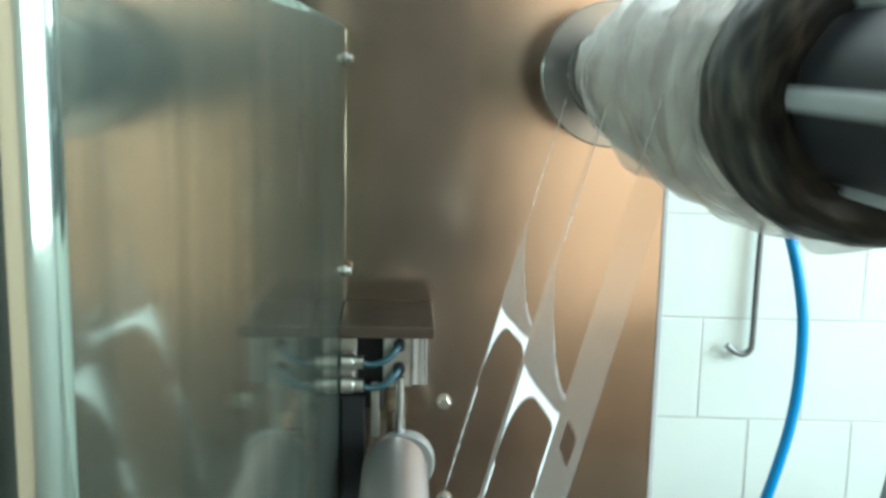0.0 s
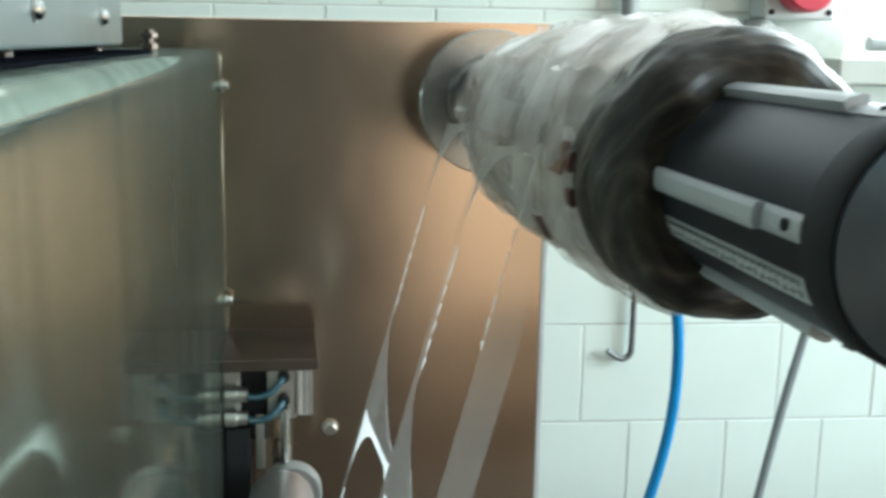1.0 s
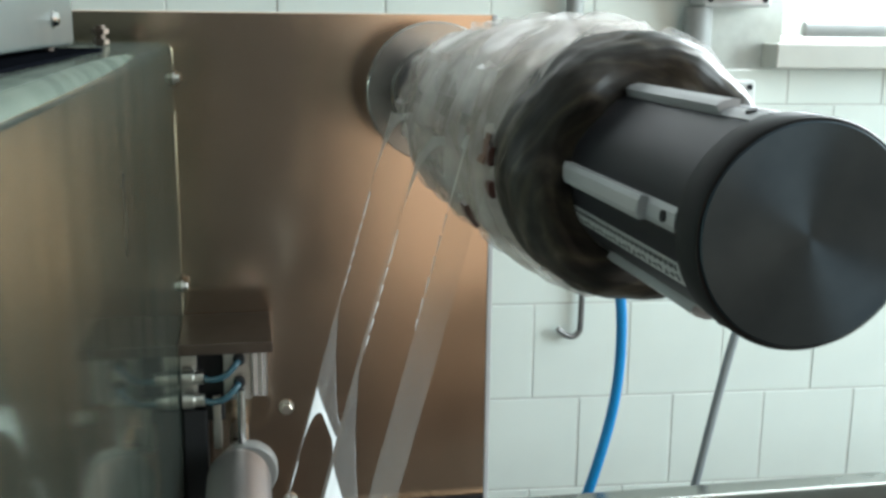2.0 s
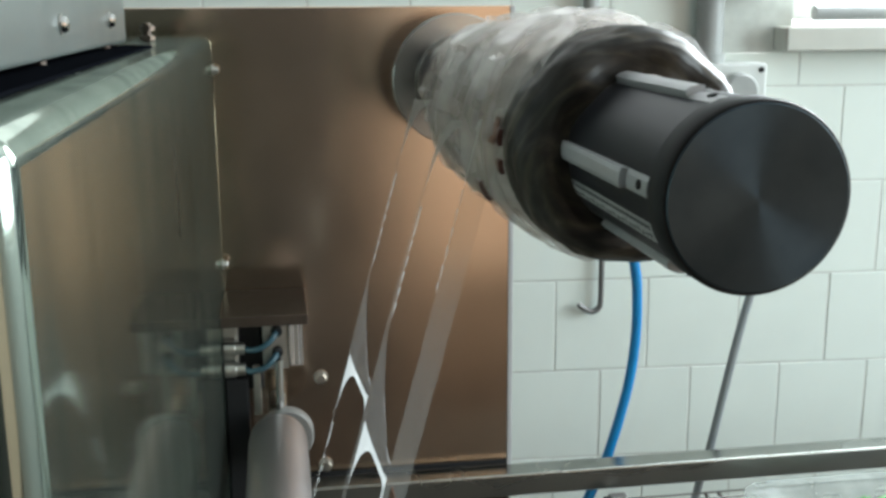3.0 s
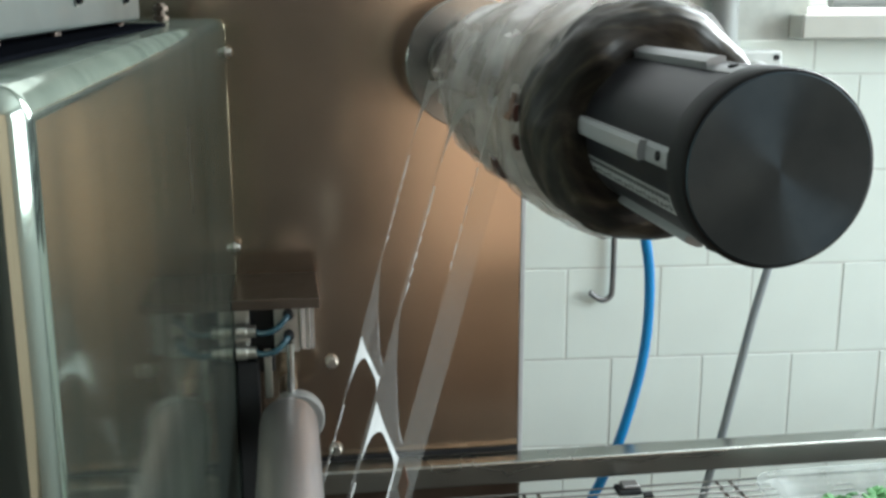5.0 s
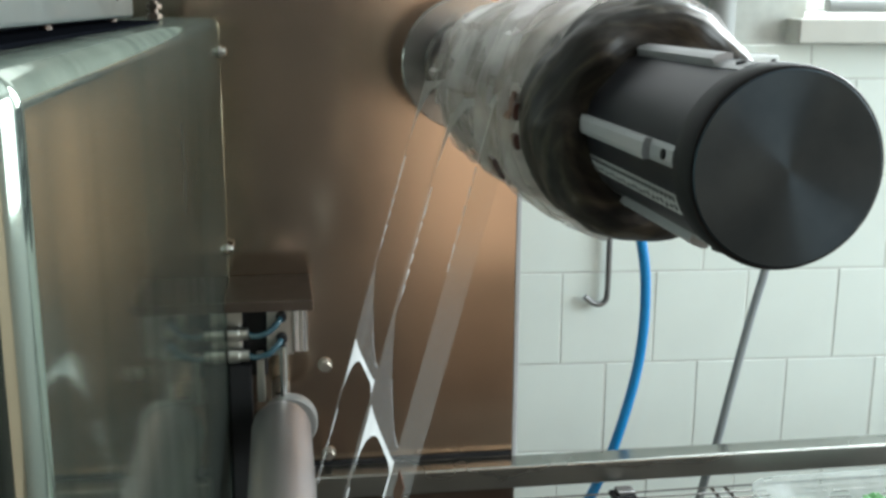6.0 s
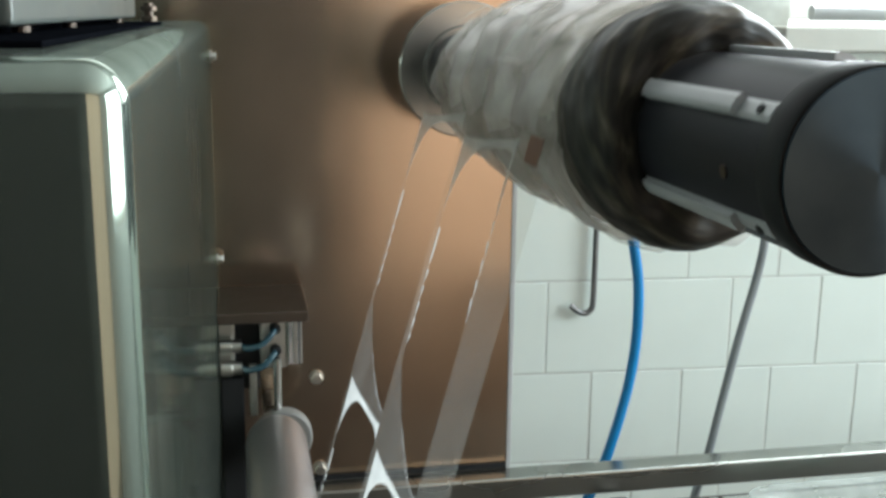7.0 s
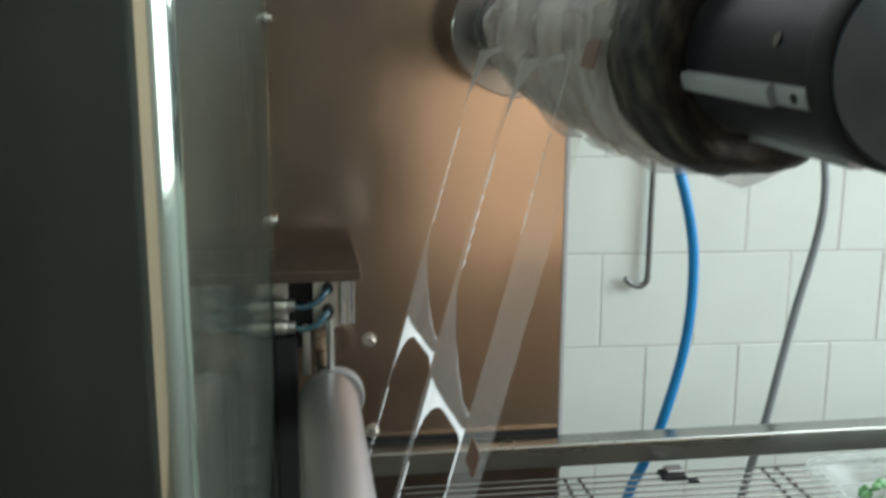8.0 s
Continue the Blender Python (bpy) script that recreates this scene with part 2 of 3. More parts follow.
ALONG_Z = Matrix.Rotation(radians(90), 4, "X")


def hexagon(r, depth, m):
    return lathe([(r * 0.9, 0), (r, -depth * 0.15), (r, -depth * 0.85), (r * 0.88, -depth)], m, 6)


def tube(points, radius, steps=10, per=8, bm=None):
    """A round hose along a smooth curve through the points."""
    bm = bm or bmesh.new()
    pts = [Vector(p) for p in points]
    ext = [2 * pts[0] - pts[1]] + pts + [2 * pts[-1] - pts[-2]]
    line = []
    for i in range(1, len(ext) - 2):
        for k in range(per):
            t = k / per
            a, b, c, d = ext[i - 1 : i + 3]
            line.append(0.5 * (2 * b + (c - a) * t + (2 * a - 5 * b + 4 * c - d) * t * t + (3 * b - a - 3 * c + d) * t ** 3))
    line.append(pts[-1])
    rings = []
    for i, p in enumerate(line):
        way = (line[min(i + 1, len(line) - 1)] - line[max(i - 1, 0)]).normalized()
        side = way.cross(Vector((0.13, 0.97, 0.21))).normalized()
        up = way.cross(side)
        rings.append([bm.verts.new(p + radius * (math.cos(a) * side + math.sin(a) * up)) for a in (2 * math.pi * k / steps for k in range(steps))])
    for a, b in zip(rings, rings[1:]):
        for k in range(steps):
            bm.faces.new((a[k], a[(k + 1) % steps], b[(k + 1) % steps], b[k]))
    bm.faces.new(rings[0])
    bm.faces.new(rings[-1])
    return bm


# ---- the room ----
WALL_SLOPE = -0.0573


def wall_y(x):
    """The tiled wall's face stands a little askew to the machine."""
    return 0.356 + WALL_SLOPE * (x - 0.15)


WALL = Matrix.Translation((0.15, 0.356, 0)) @ Matrix.Rotation(math.atan(WALL_SLOPE), 4, "Z")
SILL_Z, WIN_X0, WIN_X1, WIN_TOP = 0.53, 0.36, 1.50, 1.5
HIGH_X0, HIGH_X1, HIGH_Z0, HIGH_Z1 = -0.95, 0.10, 0.8914, 1.4914


def structure(name, bm, mat, label, category, m=None):
    ob = part(name, bm, mat)
    if m is not None:
        ob.matrix_world = m
    return tagged(ob, label, category, kind="structure")


def north_wall():
    bm = bmesh.new()
    for lo, hi in (
        ((-2.2, 0.0004, -1.0), (HIGH_X0, 0.2, 1.8)),
        ((HIGH_X0, 0.0004, -1.0), (HIGH_X1, 0.2, HIGH_Z0)),
        ((HIGH_X0, 0.0004, HIGH_Z1), (HIGH_X1, 0.2, 1.8)),
        ((HIGH_X1, 0.0004, -1.0), (WIN_X0, 0.2, 1.8)),
        ((WIN_X1, 0.0004, -1.0), (2.0, 0.2, 1.8)),
        ((WIN_X0, 0.0004, -1.0), (WIN_X1, 0.2, SILL_Z)),
        ((WIN_X0, 0.0004, WIN_TOP), (WIN_X1, 0.2, 1.8)),
    ):
        box(lo, hi, bm=bm)
    return structure("wall_north", bm, GROUT, "pale tiled wall with grey joints behind the machine", "wall", WALL)


def east_wall():
    bm = bmesh.new()
    for lo, hi in (((2.0, -3.2, -1), (2.15, -2.0, 1.8)), ((2.0, -0.3, -1), (2.15, 0.5, 1.8)), ((2.0, -2.0, -1), (2.15, -0.3, 0.2)), ((2.0, -2.0, 1.5), (2.15, -0.3, 1.8))):
        box(lo, hi, bm=bm)
    return structure("wall_east", bm, ROOM, "plain pale painted wall with a window opening", "wall")


wall_north = north_wall()
east_wall()
# Unseen wall sections; warm, dim and dark tones shape the plate's reflection.
structure("wall_south", box((0.22, -3.2, -0.50), (2.0, -3.05, 1.8)), PLASTER, "plain cream plaster wall", "wall")
structure("wall_south_dim_band", box((0.22, -3.2, -1.0), (2.0, -3.045, -0.50)), DIM_BAND, "unseen brown lower band added to dim the plate's reflection", "wall")
structure("wall_south_dark", box((-2.2, -3.2, -1.0), (0.22, -3.05, 1.8)), BROWN, "unseen dark section added to darken the plate's reflection", "wall")
structure("wall_west", box((-2.35, -3.2, -1.0), (-2.2, 0.6, 1.8)), BROWN, "dark grey painted side wall", "wall")
structure("floor", box((-2.35, -3.2, -1.1), (2.15, 0.7, -1.0)), FLOOR, "dark brown resin floor", "floor")
structure("ceiling", box((-2.35, -3.2, 1.8), (2.15, 0.7, 1.9)), ROOM, "plain pale painted ceiling", "ceiling")


def backdrop():
    """Bright overcast sky outside the window over the sill."""
    m, n, l, b = material("overcast_glow")
    em = n.new("ShaderNodeEmission")
    em.inputs[0].default_value, em.inputs[1].default_value = (0.93, 1.0, 0.98, 1), 2.2
    l.new(em.outputs[0], n["Material Output"].inputs[0])
    structure("backdrop", box((-4.0, 2.4, -1.0), (4.5, 2.42, 4.5)), m, "pale overcast sky outside the window", "sky")


backdrop()


# ---- window over the sill ----
def window_north():
    w = empty("window_1", WALL)
    tagged(w, "bright window with white frame above a sill", "window", kind="structure")
    for name, lo, hi in (
        ("window_frame", (WIN_X0, 0.03, SILL_Z + 0.012), (WIN_X1, 0.08, SILL_Z + 0.045)),
        ("window_frame", (WIN_X0, 0.03, WIN_TOP - 0.05), (WIN_X1, 0.08, WIN_TOP)),
        ("window_frame", (WIN_X0, 0.03, SILL_Z + 0.045), (WIN_X0 + 0.05, 0.08, WIN_TOP - 0.05)),
        ("window_frame", (WIN_X1 - 0.05, 0.03, SILL_Z + 0.045), (WIN_X1, 0.08, WIN_TOP - 0.05)),
    ):
        part(name, box(lo, hi, 0.004), WHITE, w)
    part("handrail", lathe([(0.011, WIN_X0 + 0.02), (0.011, WIN_X1)], Matrix.Translation((0, -0.03, SILL_Z + 0.022)) @ ALONG_X), PIPE, w, "grey rail over the sill")
    part("window_sill", box((WIN_X0 - 0.028, -0.05, SILL_Z - 0.034), (WIN_X1, 0.03, SILL_Z + 0.002), 0.003), SILL, w, "greyish cream window sill")
    return w


window_north()


def window_high():
    w = empty("window_2", WALL)
    tagged(w, "high bright window with white frame above the machine", "window", kind="structure")
    for lo, hi in (
        ((HIGH_X0, 0.03, HIGH_Z0), (HIGH_X1, 0.08, HIGH_Z0 + 0.045)),
        ((HIGH_X0, 0.03, HIGH_Z1 - 0.045), (HIGH_X1, 0.08, HIGH_Z1)),
        ((HIGH_X0, 0.03, HIGH_Z0 + 0.045), (HIGH_X0 + 0.045, 0.08, HIGH_Z1 - 0.045)),
        ((HIGH_X1 - 0.045, 0.03, HIGH_Z0 + 0.045), (HIGH_X1, 0.08, HIGH_Z1 - 0.045)),
    ):
        part("window_frame", box(lo, hi, 0.004), WHITE, w)
    return w


window_high()


# ---- stainless cabinet and plate ----
BOX_X, BOX_TOP, BOX_FRONT = -0.343, 0.535, -0.940


def cabinet():
    c = empty("machine_cabinet", Matrix.Translation((BOX_X, -0.01, -0.6)))
    tagged(c, "brushed stainless steel machine cabinet with rounded edges", "cabinet")
    inv = c.matrix_world.inverted()
    bm = box((-0.95, BOX_FRONT, -1.0), (BOX_X, -0.004, BOX_TOP), 0.0105, 8)
    bm.transform(inv)
    body = part("body", bm, STEEL_BOX, c, smooth=41)
    for face in body.data.polygons:
        face.use_smooth = face.area < 0.02
    for z in (0.4985, 0.2785):
        bm = lathe([(0.0062, 0), (0.0062, 0.0025)], Matrix.Translation((BOX_X, -0.014, z)) @ ALONG_X, 20)
        bm.transform(inv)
        part("washer", bm, STEEL, c)
        bm = hexagon(0.0044, -0.0042, Matrix.Translation((BOX_X + 0.0025, -0.014, z)) @ ALONG_X)
        bm.transform(inv)
        part("bolt", bm, STEEL, c)
    return c


cabinet()


def back_plate():
    p = empty("back_plate", Matrix.Translation((-0.3, 0, 0)))
    tagged(p, "tall brushed stainless steel back plate, warm brown reflections", "metal plate")
    inv = p.matrix_world.inverted()
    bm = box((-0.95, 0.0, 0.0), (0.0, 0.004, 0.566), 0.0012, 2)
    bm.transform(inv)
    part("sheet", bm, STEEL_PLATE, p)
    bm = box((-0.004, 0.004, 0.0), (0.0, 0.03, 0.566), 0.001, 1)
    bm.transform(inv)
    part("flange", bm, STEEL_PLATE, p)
    bm = box((-0.0050, -0.0022, 0.0), (0.0006, -0.0001, 0.5655), 0.0008, 2)
    bm.transform(inv)
    part("edge_lip", bm, BAR, p, "pale rounded edge of the sheet")
    # Shade in the gap above the rail, put in as a black strip.
    bm = box((-0.345, -0.0035, 0.0020), (-0.0052, -0.0001, 0.0085), 0.0006)
    bm.transform(inv)
    part("shade_strip", bm, BLACK, p, "black strip standing in for the shaded gap")
    for x, z in ((-0.2346, 0.131), (-0.232, 0.018)):
        bm = lathe([(0.0085, 0), (0.0085, -0.002)], Matrix.Translation((x, 0, z)), 24)
        bm.transform(inv)
        part("washer", bm, STEEL, p)
        bm = hexagon(0.0068, 0.008, Matrix.Translation((x, -0.002, z)))
        bm.transform(inv)
        part("bolt", bm, STEEL, p)
    return p


back_plate()


def lower_panel():
    p = empty("base_cabinet", Matrix.Translation((-0.475, 0.006, -1.0)))
    tagged(p, "dark stainless steel base cabinet below the rail", "cabinet")
    part("panel", box((-0.475, -0.004, 0.0), (0.472, 0.012, 0.998), 0.0012), STEEL_DARK, p)
    part("side_flange", box((0.4725, -0.004, 0.0), (0.475, 0.030, 0.998), 0.0006), STEEL, p)
    return p


lower_panel()


# ---- reel: mandrel with clamp bars, end cap and flange ----
CX, CZ, R = -0.082, 0.4885, 0.0398
END = -0.8261
ARC = radians


def surface_bar(a0, a1, y0, y1, r0, r1, bm=None, taper=0.0):
    """A curved strip on the tube between two angles, with thickness and rounded far end."""
    bm = bm or bmesh.new()
    rows = []
    stops = ((y0, 1.0), (y0 + 0.004, 1.0), (y1 - 0.012, 1.0), (y1, 1.0 - taper)) if y1 - y0 > 0.02 else ((y0, 1.0), (y1, 1.0))
    for y, lift in stops:
        top = r0 + (r1 - r0) * lift
        ring = []
        for k in range(5):
            a = ARC(a0 + (a1 - a0) * k / 4)
            edge = top - (0.0008 if k in (0, 4) else 0)
            ring.append((Vector((r0 * math.cos(a), y, r0 * math.sin(a))), Vector((edge * math.cos(a), y, edge * math.sin(a)))))
        rows.append([(bm.verts.new(p), bm.verts.new(q)) for p, q in ring])
    for a, b in zip(rows, rows[1:]):
        for k in range(4):
            bm.faces.new((a[k][1], a[k + 1][1], b[k + 1][1], b[k][1]))
            bm.faces.new((a[k][0], b[k][0], b[k + 1][0], a[k + 1][0]))
        for k in (0, 4):
            bm.faces.new((a[k][0], a[k][1], b[k][1], b[k][0]))
    for row in (rows[0], rows[-1]):
        for k in range(4):
            bm.faces.new((row[k][0], row[k + 1][0], row[k + 1][1], row[k][1]))
    return bm


def reel():
    r = empty("film_reel", Matrix.Translation((CX, 0, CZ)))
    tagged(r, "dark cylindrical winding mandrel with pale clamp bars and ruler", "winding reel")
    part("tube", lathe([(R, -0.10), (R, END + 0.020), (R - 0.0004, END + 0.019)], steps=72), MANDREL, r, smooth=40)
    cap = part("end_cap", lathe([(R - 0.002, END + 0.004), (R - 0.0004, END + 0.0006), (R - 0.001, END), (0.001, END)], steps=96), CAP, r, "turned dark metal end cap", smooth=30)
    part("cap_rim", lathe([(R + 0.0006, END + 0.0195), (R + 0.0013, END + 0.018), (R + 0.0013, END + 0.0028), (R + 0.0006, END + 0.0012), (R - 0.0003, END + 0.0012)], steps=96), BLACK, cap, "black rim", smooth=30)
    for n, a in enumerate((104, 176, 248, 320, 32)):
        bar = part("clamp_bar", surface_bar(a - 6.5, a + 6.5, END + 0.0195, -0.22, R - 0.002, R + 0.0012), BAR, r)
        part("bar_riser", surface_bar(a - 6.2, a + 6.2, END + 0.047, -0.22, R + 0.0008, R + 0.0045, taper=0.5), BAR, bar)
        spin = Matrix.Rotation(-radians(a), 4, "Y")
        m = spin @ Matrix.Translation((R + 0.0013, END + 0.029, 0)) @ Matrix.Rotation(radians(90), 4, "Z")
        part("slot", lathe([(0.0022, 0.0006), (0.0022, -0.0008)], m, 16), BLACK, bar)
    a = 206.5
    rule = part("ruler", surface_bar(a - 7.5, a + 7.5, END + 0.0195, -0.50, R - 0.001, R + 0.0008), RULER, r, "pale steel ruler strip")
    bm = bmesh.new()
    for k in range(56):
        y = END + 0.023 + k * 0.0025
        long = 2.6 if k % 2 else 4.2
        surface_bar(a - 6.8, a - 6.8 + long, y, y + 0.0006, R + 0.0007, R + 0.0012, bm)
    tagged(part("scale_mark", bm, INK, rule), kind="stuff")
    bm = bmesh.new()
    for k in range(24):
        y = END + 0.0235 + k * 0.0057
        surface_bar(a - 0.6, a + 3.4, y, y + 0.0009, R + 0.0007, R + 0.0012, bm)
        surface_bar(a - 0.6 + 1.5 * (k % 3), a + 0.2 + 1.5 * (k % 3), y, y + 0.0028, R + 0.0007, R + 0.0012, bm)
    tagged(part("scale_figure", bm, INK, rule), kind="stuff")
    m = Matrix.Rotation(-radians(0), 4, "Y") @ Matrix.Translation((R + 0.0003, -0.778, 0)) @ Matrix.Rotation(radians(90), 4, "Z")
    part("pin_hole", lathe([(0.003, 0.0006), (0.003, -0.0004)], m, 16), STEEL_DARK, r)
    part("flange", lathe([(0.0698, -0.0795), (0.0698, -0.0905), (0.0685, -0.0918), (0.046, -0.0925), (0.044, -0.100), (0.030, -0.101)], steps=80), FLANGE, r, "polished steel flange disc", smooth=35)
    part("shaft", lathe([(0.026, -0.0795), (0.026, -0.001)], steps=40), STEEL_DARK, r, smooth=40)
    return r


REEL = reel()


# ---- wound film on the mandrel ----
def wound_radius(y, a):
    """Outer radius of the wound film: fuller towards its front end, with slanting ridges."""
    t = (y + 0.20) / -0.45
    base = 0.0495 + 0.016 * min(1, t * 2.4) + 0.004 * math.sin(t * 3.0)
    ridge = 0.0016 * math.sin(38 * t + 1.0 * math.sin(a + 1) + 0.6 * math.sin(2 * a))
    p = Vector((math.cos(a) * 1.6, y * 26, math.sin(a) * 1.6))
    return base + ridge + 0.003 * noise.fractal(p, 0.9, 2.1, 3)


def film_band(rnd, y, width, lift):
    """One turn of film: a slanting, creased ring with flat facets between its folds."""
    bm = bmesh.new()
    folds = sorted(rnd.uniform(0, 2 * math.pi) for k in range(rnd.randint(9, 13)))
    knees = [(a, rnd.uniform(-0.0012, 0.0042), rnd.uniform(-0.006, 0.006)) for a in folds]
    slant, phase, steps, rows = rnd.uniform(0.006, 0.018), rnd.uniform(0, 6.3), 132, 9
    rings = []
    for i in range(rows + 1):
        f = i / rows
        ring = []
        for k in range(steps):
            a = 2 * math.pi * k / steps
            j = max((q for q in range(len(knees)) if knees[q][0] <= a), default=len(knees) - 1)
            p, q = knees[j], knees[(j + 1) % len(knees)]
            span = (q[0] - p[0]) % (2 * math.pi) or 2 * math.pi
            u = ((a - p[0]) % (2 * math.pi)) / span
            chord = 0.010 * min(span, 0.9) ** 2 * u * (1 - u) * 4 * 0.5
            bulge = p[1] * (1 - u) + q[1] * u - chord
            skew = p[2] * (1 - u) + q[2] * u
            at = y + (f - 0.5) * width + slant * math.sin(a + phase) + skew * (f - 0.5) * 2
            curl = 0.0018 * (abs(f - 0.5) * 2) ** 3
            crease = 0.0011 * noise.noise(Vector((a * 2.2 + phase, f * 3.0 + phase, y * 40)))
            rr = max(0.0428, wound_radius(min(-0.2, at), a) + lift + bulge + curl + crease)
            ring.append(bm.verts.new((rr * math.cos(a), at, rr * math.sin(a))))
        rings.append(ring)
    for p, q in zip(rings, rings[1:]):
        for k in range(steps):
            bm.faces.new((p[k], p[(k + 1) % steps], q[(k + 1) % steps], q[k]))
    return bm


def wound_film():
    w = empty("wound_film", Matrix.Translation((CX, 0, CZ)))
    tagged(w, "crumpled clear film wound in layers round the mandrel", "film roll")

    def sleeve(profile, steps, rough, seed):
        bm = bmesh.new()
        rings = []
        for i, (y, r) in enumerate(profile):
            ring = []
            for k in range(steps):
                a = 2 * math.pi * k / steps
                rr = r(a) if callable(r) else r
                rr += rough * noise.fractal(Vector((math.cos(a) * 2.6, y * 36 + seed, math.sin(a) * 2.6)), 0.8, 2.2, 4)
                ring.append(bm.verts.new((max(0.0405, rr) * math.cos(a), y + 0.006 * noise.noise(Vector((math.cos(a) * 2.2, seed, math.sin(a) * 2.2))), max(0.0405, rr) * math.sin(a))))
            rings.append(ring)
        for p, q in zip(rings, rings[1:]):
            for k in range(steps):
                bm.faces.new((p[k], p[(k + 1) % steps], q[(k + 1) % steps], q[k]))
        return bm

    core = [(-0.202 - 0.432 * i / 90, (lambda y: lambda a: wound_radius(y, a) - 0.003)(-0.202 - 0.432 * i / 90)) for i in range(91)]
    part("inner_layer", sleeve(core, 110, 0.002, 1.0), WRAP, w, smooth=50)
    rnd = random.Random(21)
    for k in range(13):
        y = -0.228 - 0.385 * k / 12
        part("film_turn", film_band(rnd, y, rnd.uniform(0.045, 0.085), 0.0006 * (k % 4)), WRAP_BAND, w, smooth=24)
    lip = [(-0.618, 0.0625), (-0.634, 0.0655), (-0.650, 0.0668), (-0.662, 0.0655), (-0.672, 0.0620), (-0.679, 0.0575), (-0.682, 0.0530), (-0.682, 0.0490), (-0.681, 0.0450), (-0.681, 0.0400)]
    fine = []
    for (y0, r0), (y1, r1) in zip(lip, lip[1:]):
        fine += [(y0 + (y1 - y0) * k / 4, r0 + (r1 - r0) * k / 4) for k in range(4)]
    part("edge_roll", sleeve(fine + [lip[-1]], 144, 0.0019, 5.0), WRAP_END, w, "dark brown bunched film edge", smooth=60)
    for a, y, half, size in ((209, -0.580, 5.5, 0.014), (190, -0.640, 3.5, 0.008), (176, -0.638, 4, 0.007)):
        rr = wound_radius(y, radians(a)) + (0.0078 if y > -0.6 else 0.0045)
        part("label", surface_bar(a - half, a + half, y, y + size, rr - 0.003, rr), LABEL, w, "small dark red label")
    return w


WOUND = wound_film()

# ---- guide roller, bracket and valve under it ----
RX, RZ, RR = -0.287, 0.109, 0.0315


def guide_roller():
    g = empty("guide_roller", Matrix.Translation((RX, -0.1, RZ)))
    tagged(g, "grey steel guide roller with white end disc", "roller")
    part("drum", lathe([(RR - 0.017, -0.020), (RR - 0.009, -0.022), (RR - 0.004, -0.027), (RR - 0.001, -0.035), (RR, -0.045), (RR, -0.62), (RR - 0.002, -0.622)], steps=64), ROLLER, g, smooth=40)
    part("end_disc", lathe([(0.0285, 0.006), (0.0305, 0.003), (0.0305, -0.010), (0.0285, -0.013)], Matrix.Translation((0.009, 0, -0.006)), 64), NYLON, g, "white nylon end disc", smooth=40)
    part("axle", lathe([(0.010, 0.098), (0.010, -0.05)], steps=24), STEEL, g, smooth=40)
    return g


guide_roller()


def bracket():
    b = empty("bracket", Matrix.Translation((-0.30, -0.06, 0.238)))
    tagged(b, "dark steel bracket shelf between cabinet and plate", "bracket")
    inv = b.matrix_world.inverted()
    bm = box((BOX_X, -0.116, 0.232), (-0.250, -0.001, 0.2435), 0.0012)
    bm.transform(inv)
    part("shelf", bm, STEEL_DARK, b)
    return b


bracket()


def valve():
    v = empty("pneumatic_valve", Matrix.Translation((-0.29, -0.09, 0.232)))
    tagged(v, "small steel pneumatic valve with push-in fittings and blue tubes", "valve")
    inv = v.matrix_world.inverted()

    def put(name, bm, mat, parent=v, label="", smooth=None):
        bm.transform(inv)
        return part(name, bm, mat, parent, label, smooth)

    put("body", box((-0.300, -0.094, 0.176), (-0.272, -0.05, 0.232), 0.002), STEEL)
    put("end_plate", box((-0.2715, -0.098, 0.180), (-0.256, -0.055, 0.2315), 0.0015), CHROME)
    put("end_rib", box((-0.2655, -0.1005, 0.182), (-0.2610, -0.0985, 0.230), 0.0008), STEEL)
    put("side_block", box((BOX_X, -0.088, 0.178), (-0.326, -0.05, 0.2315), 0.0015), STEEL)
    put("stem", box((-0.3255, -0.08, 0.15), (-0.3005, -0.055, 0.2315), 0.001), BLACK)
    for z in (0.2035, 0.1795):
        f = put("fitting", lathe([(0.006, 0), (0.0085, 0.001), (0.0085, 0.012), (0.007, 0.013), (0.007, 0.022), (0.0055, 0.023)], Matrix.Translation((-0.342, -0.098, z)) @ ALONG_X, 24), STEEL, smooth=35)
        put("air_tube", tube([(-0.321, -0.098, z), (-0.312, -0.104, z - 0.001), (-0.298, -0.108, z + 0.004), (-0.287, -0.104, z + 0.014), (-0.284, -0.094, z + 0.017)], 0.0034, 10), TUBE, label="glossy blue air tube", smooth=60)
        put("port", lathe([(0.006, 0), (0.006, -0.006), (0.0045, -0.007)], Matrix.Translation((-0.284, -0.094, z + 0.017)), 16), BLACK)
    put("piston_rod", lathe([(0.0045, 0), (0.0045, 0.062)], Matrix.Translation((-0.283, -0.1025, 0.19)) @ Matrix.Rotation(radians(-90), 4, "X"), 20), CHROME, smooth=40)
    put("rod_holder", box((-0.312, -0.085, 0.12), (-0.304, -0.06, 0.178), 0.001), STEEL)
    put("guide_post", box((BOX_X + 0.001, -0.09, -0.35), (-0.318, -0.05, 0.165), 0.002), BLACK, label="black vertical guide post")
    return v


valve()


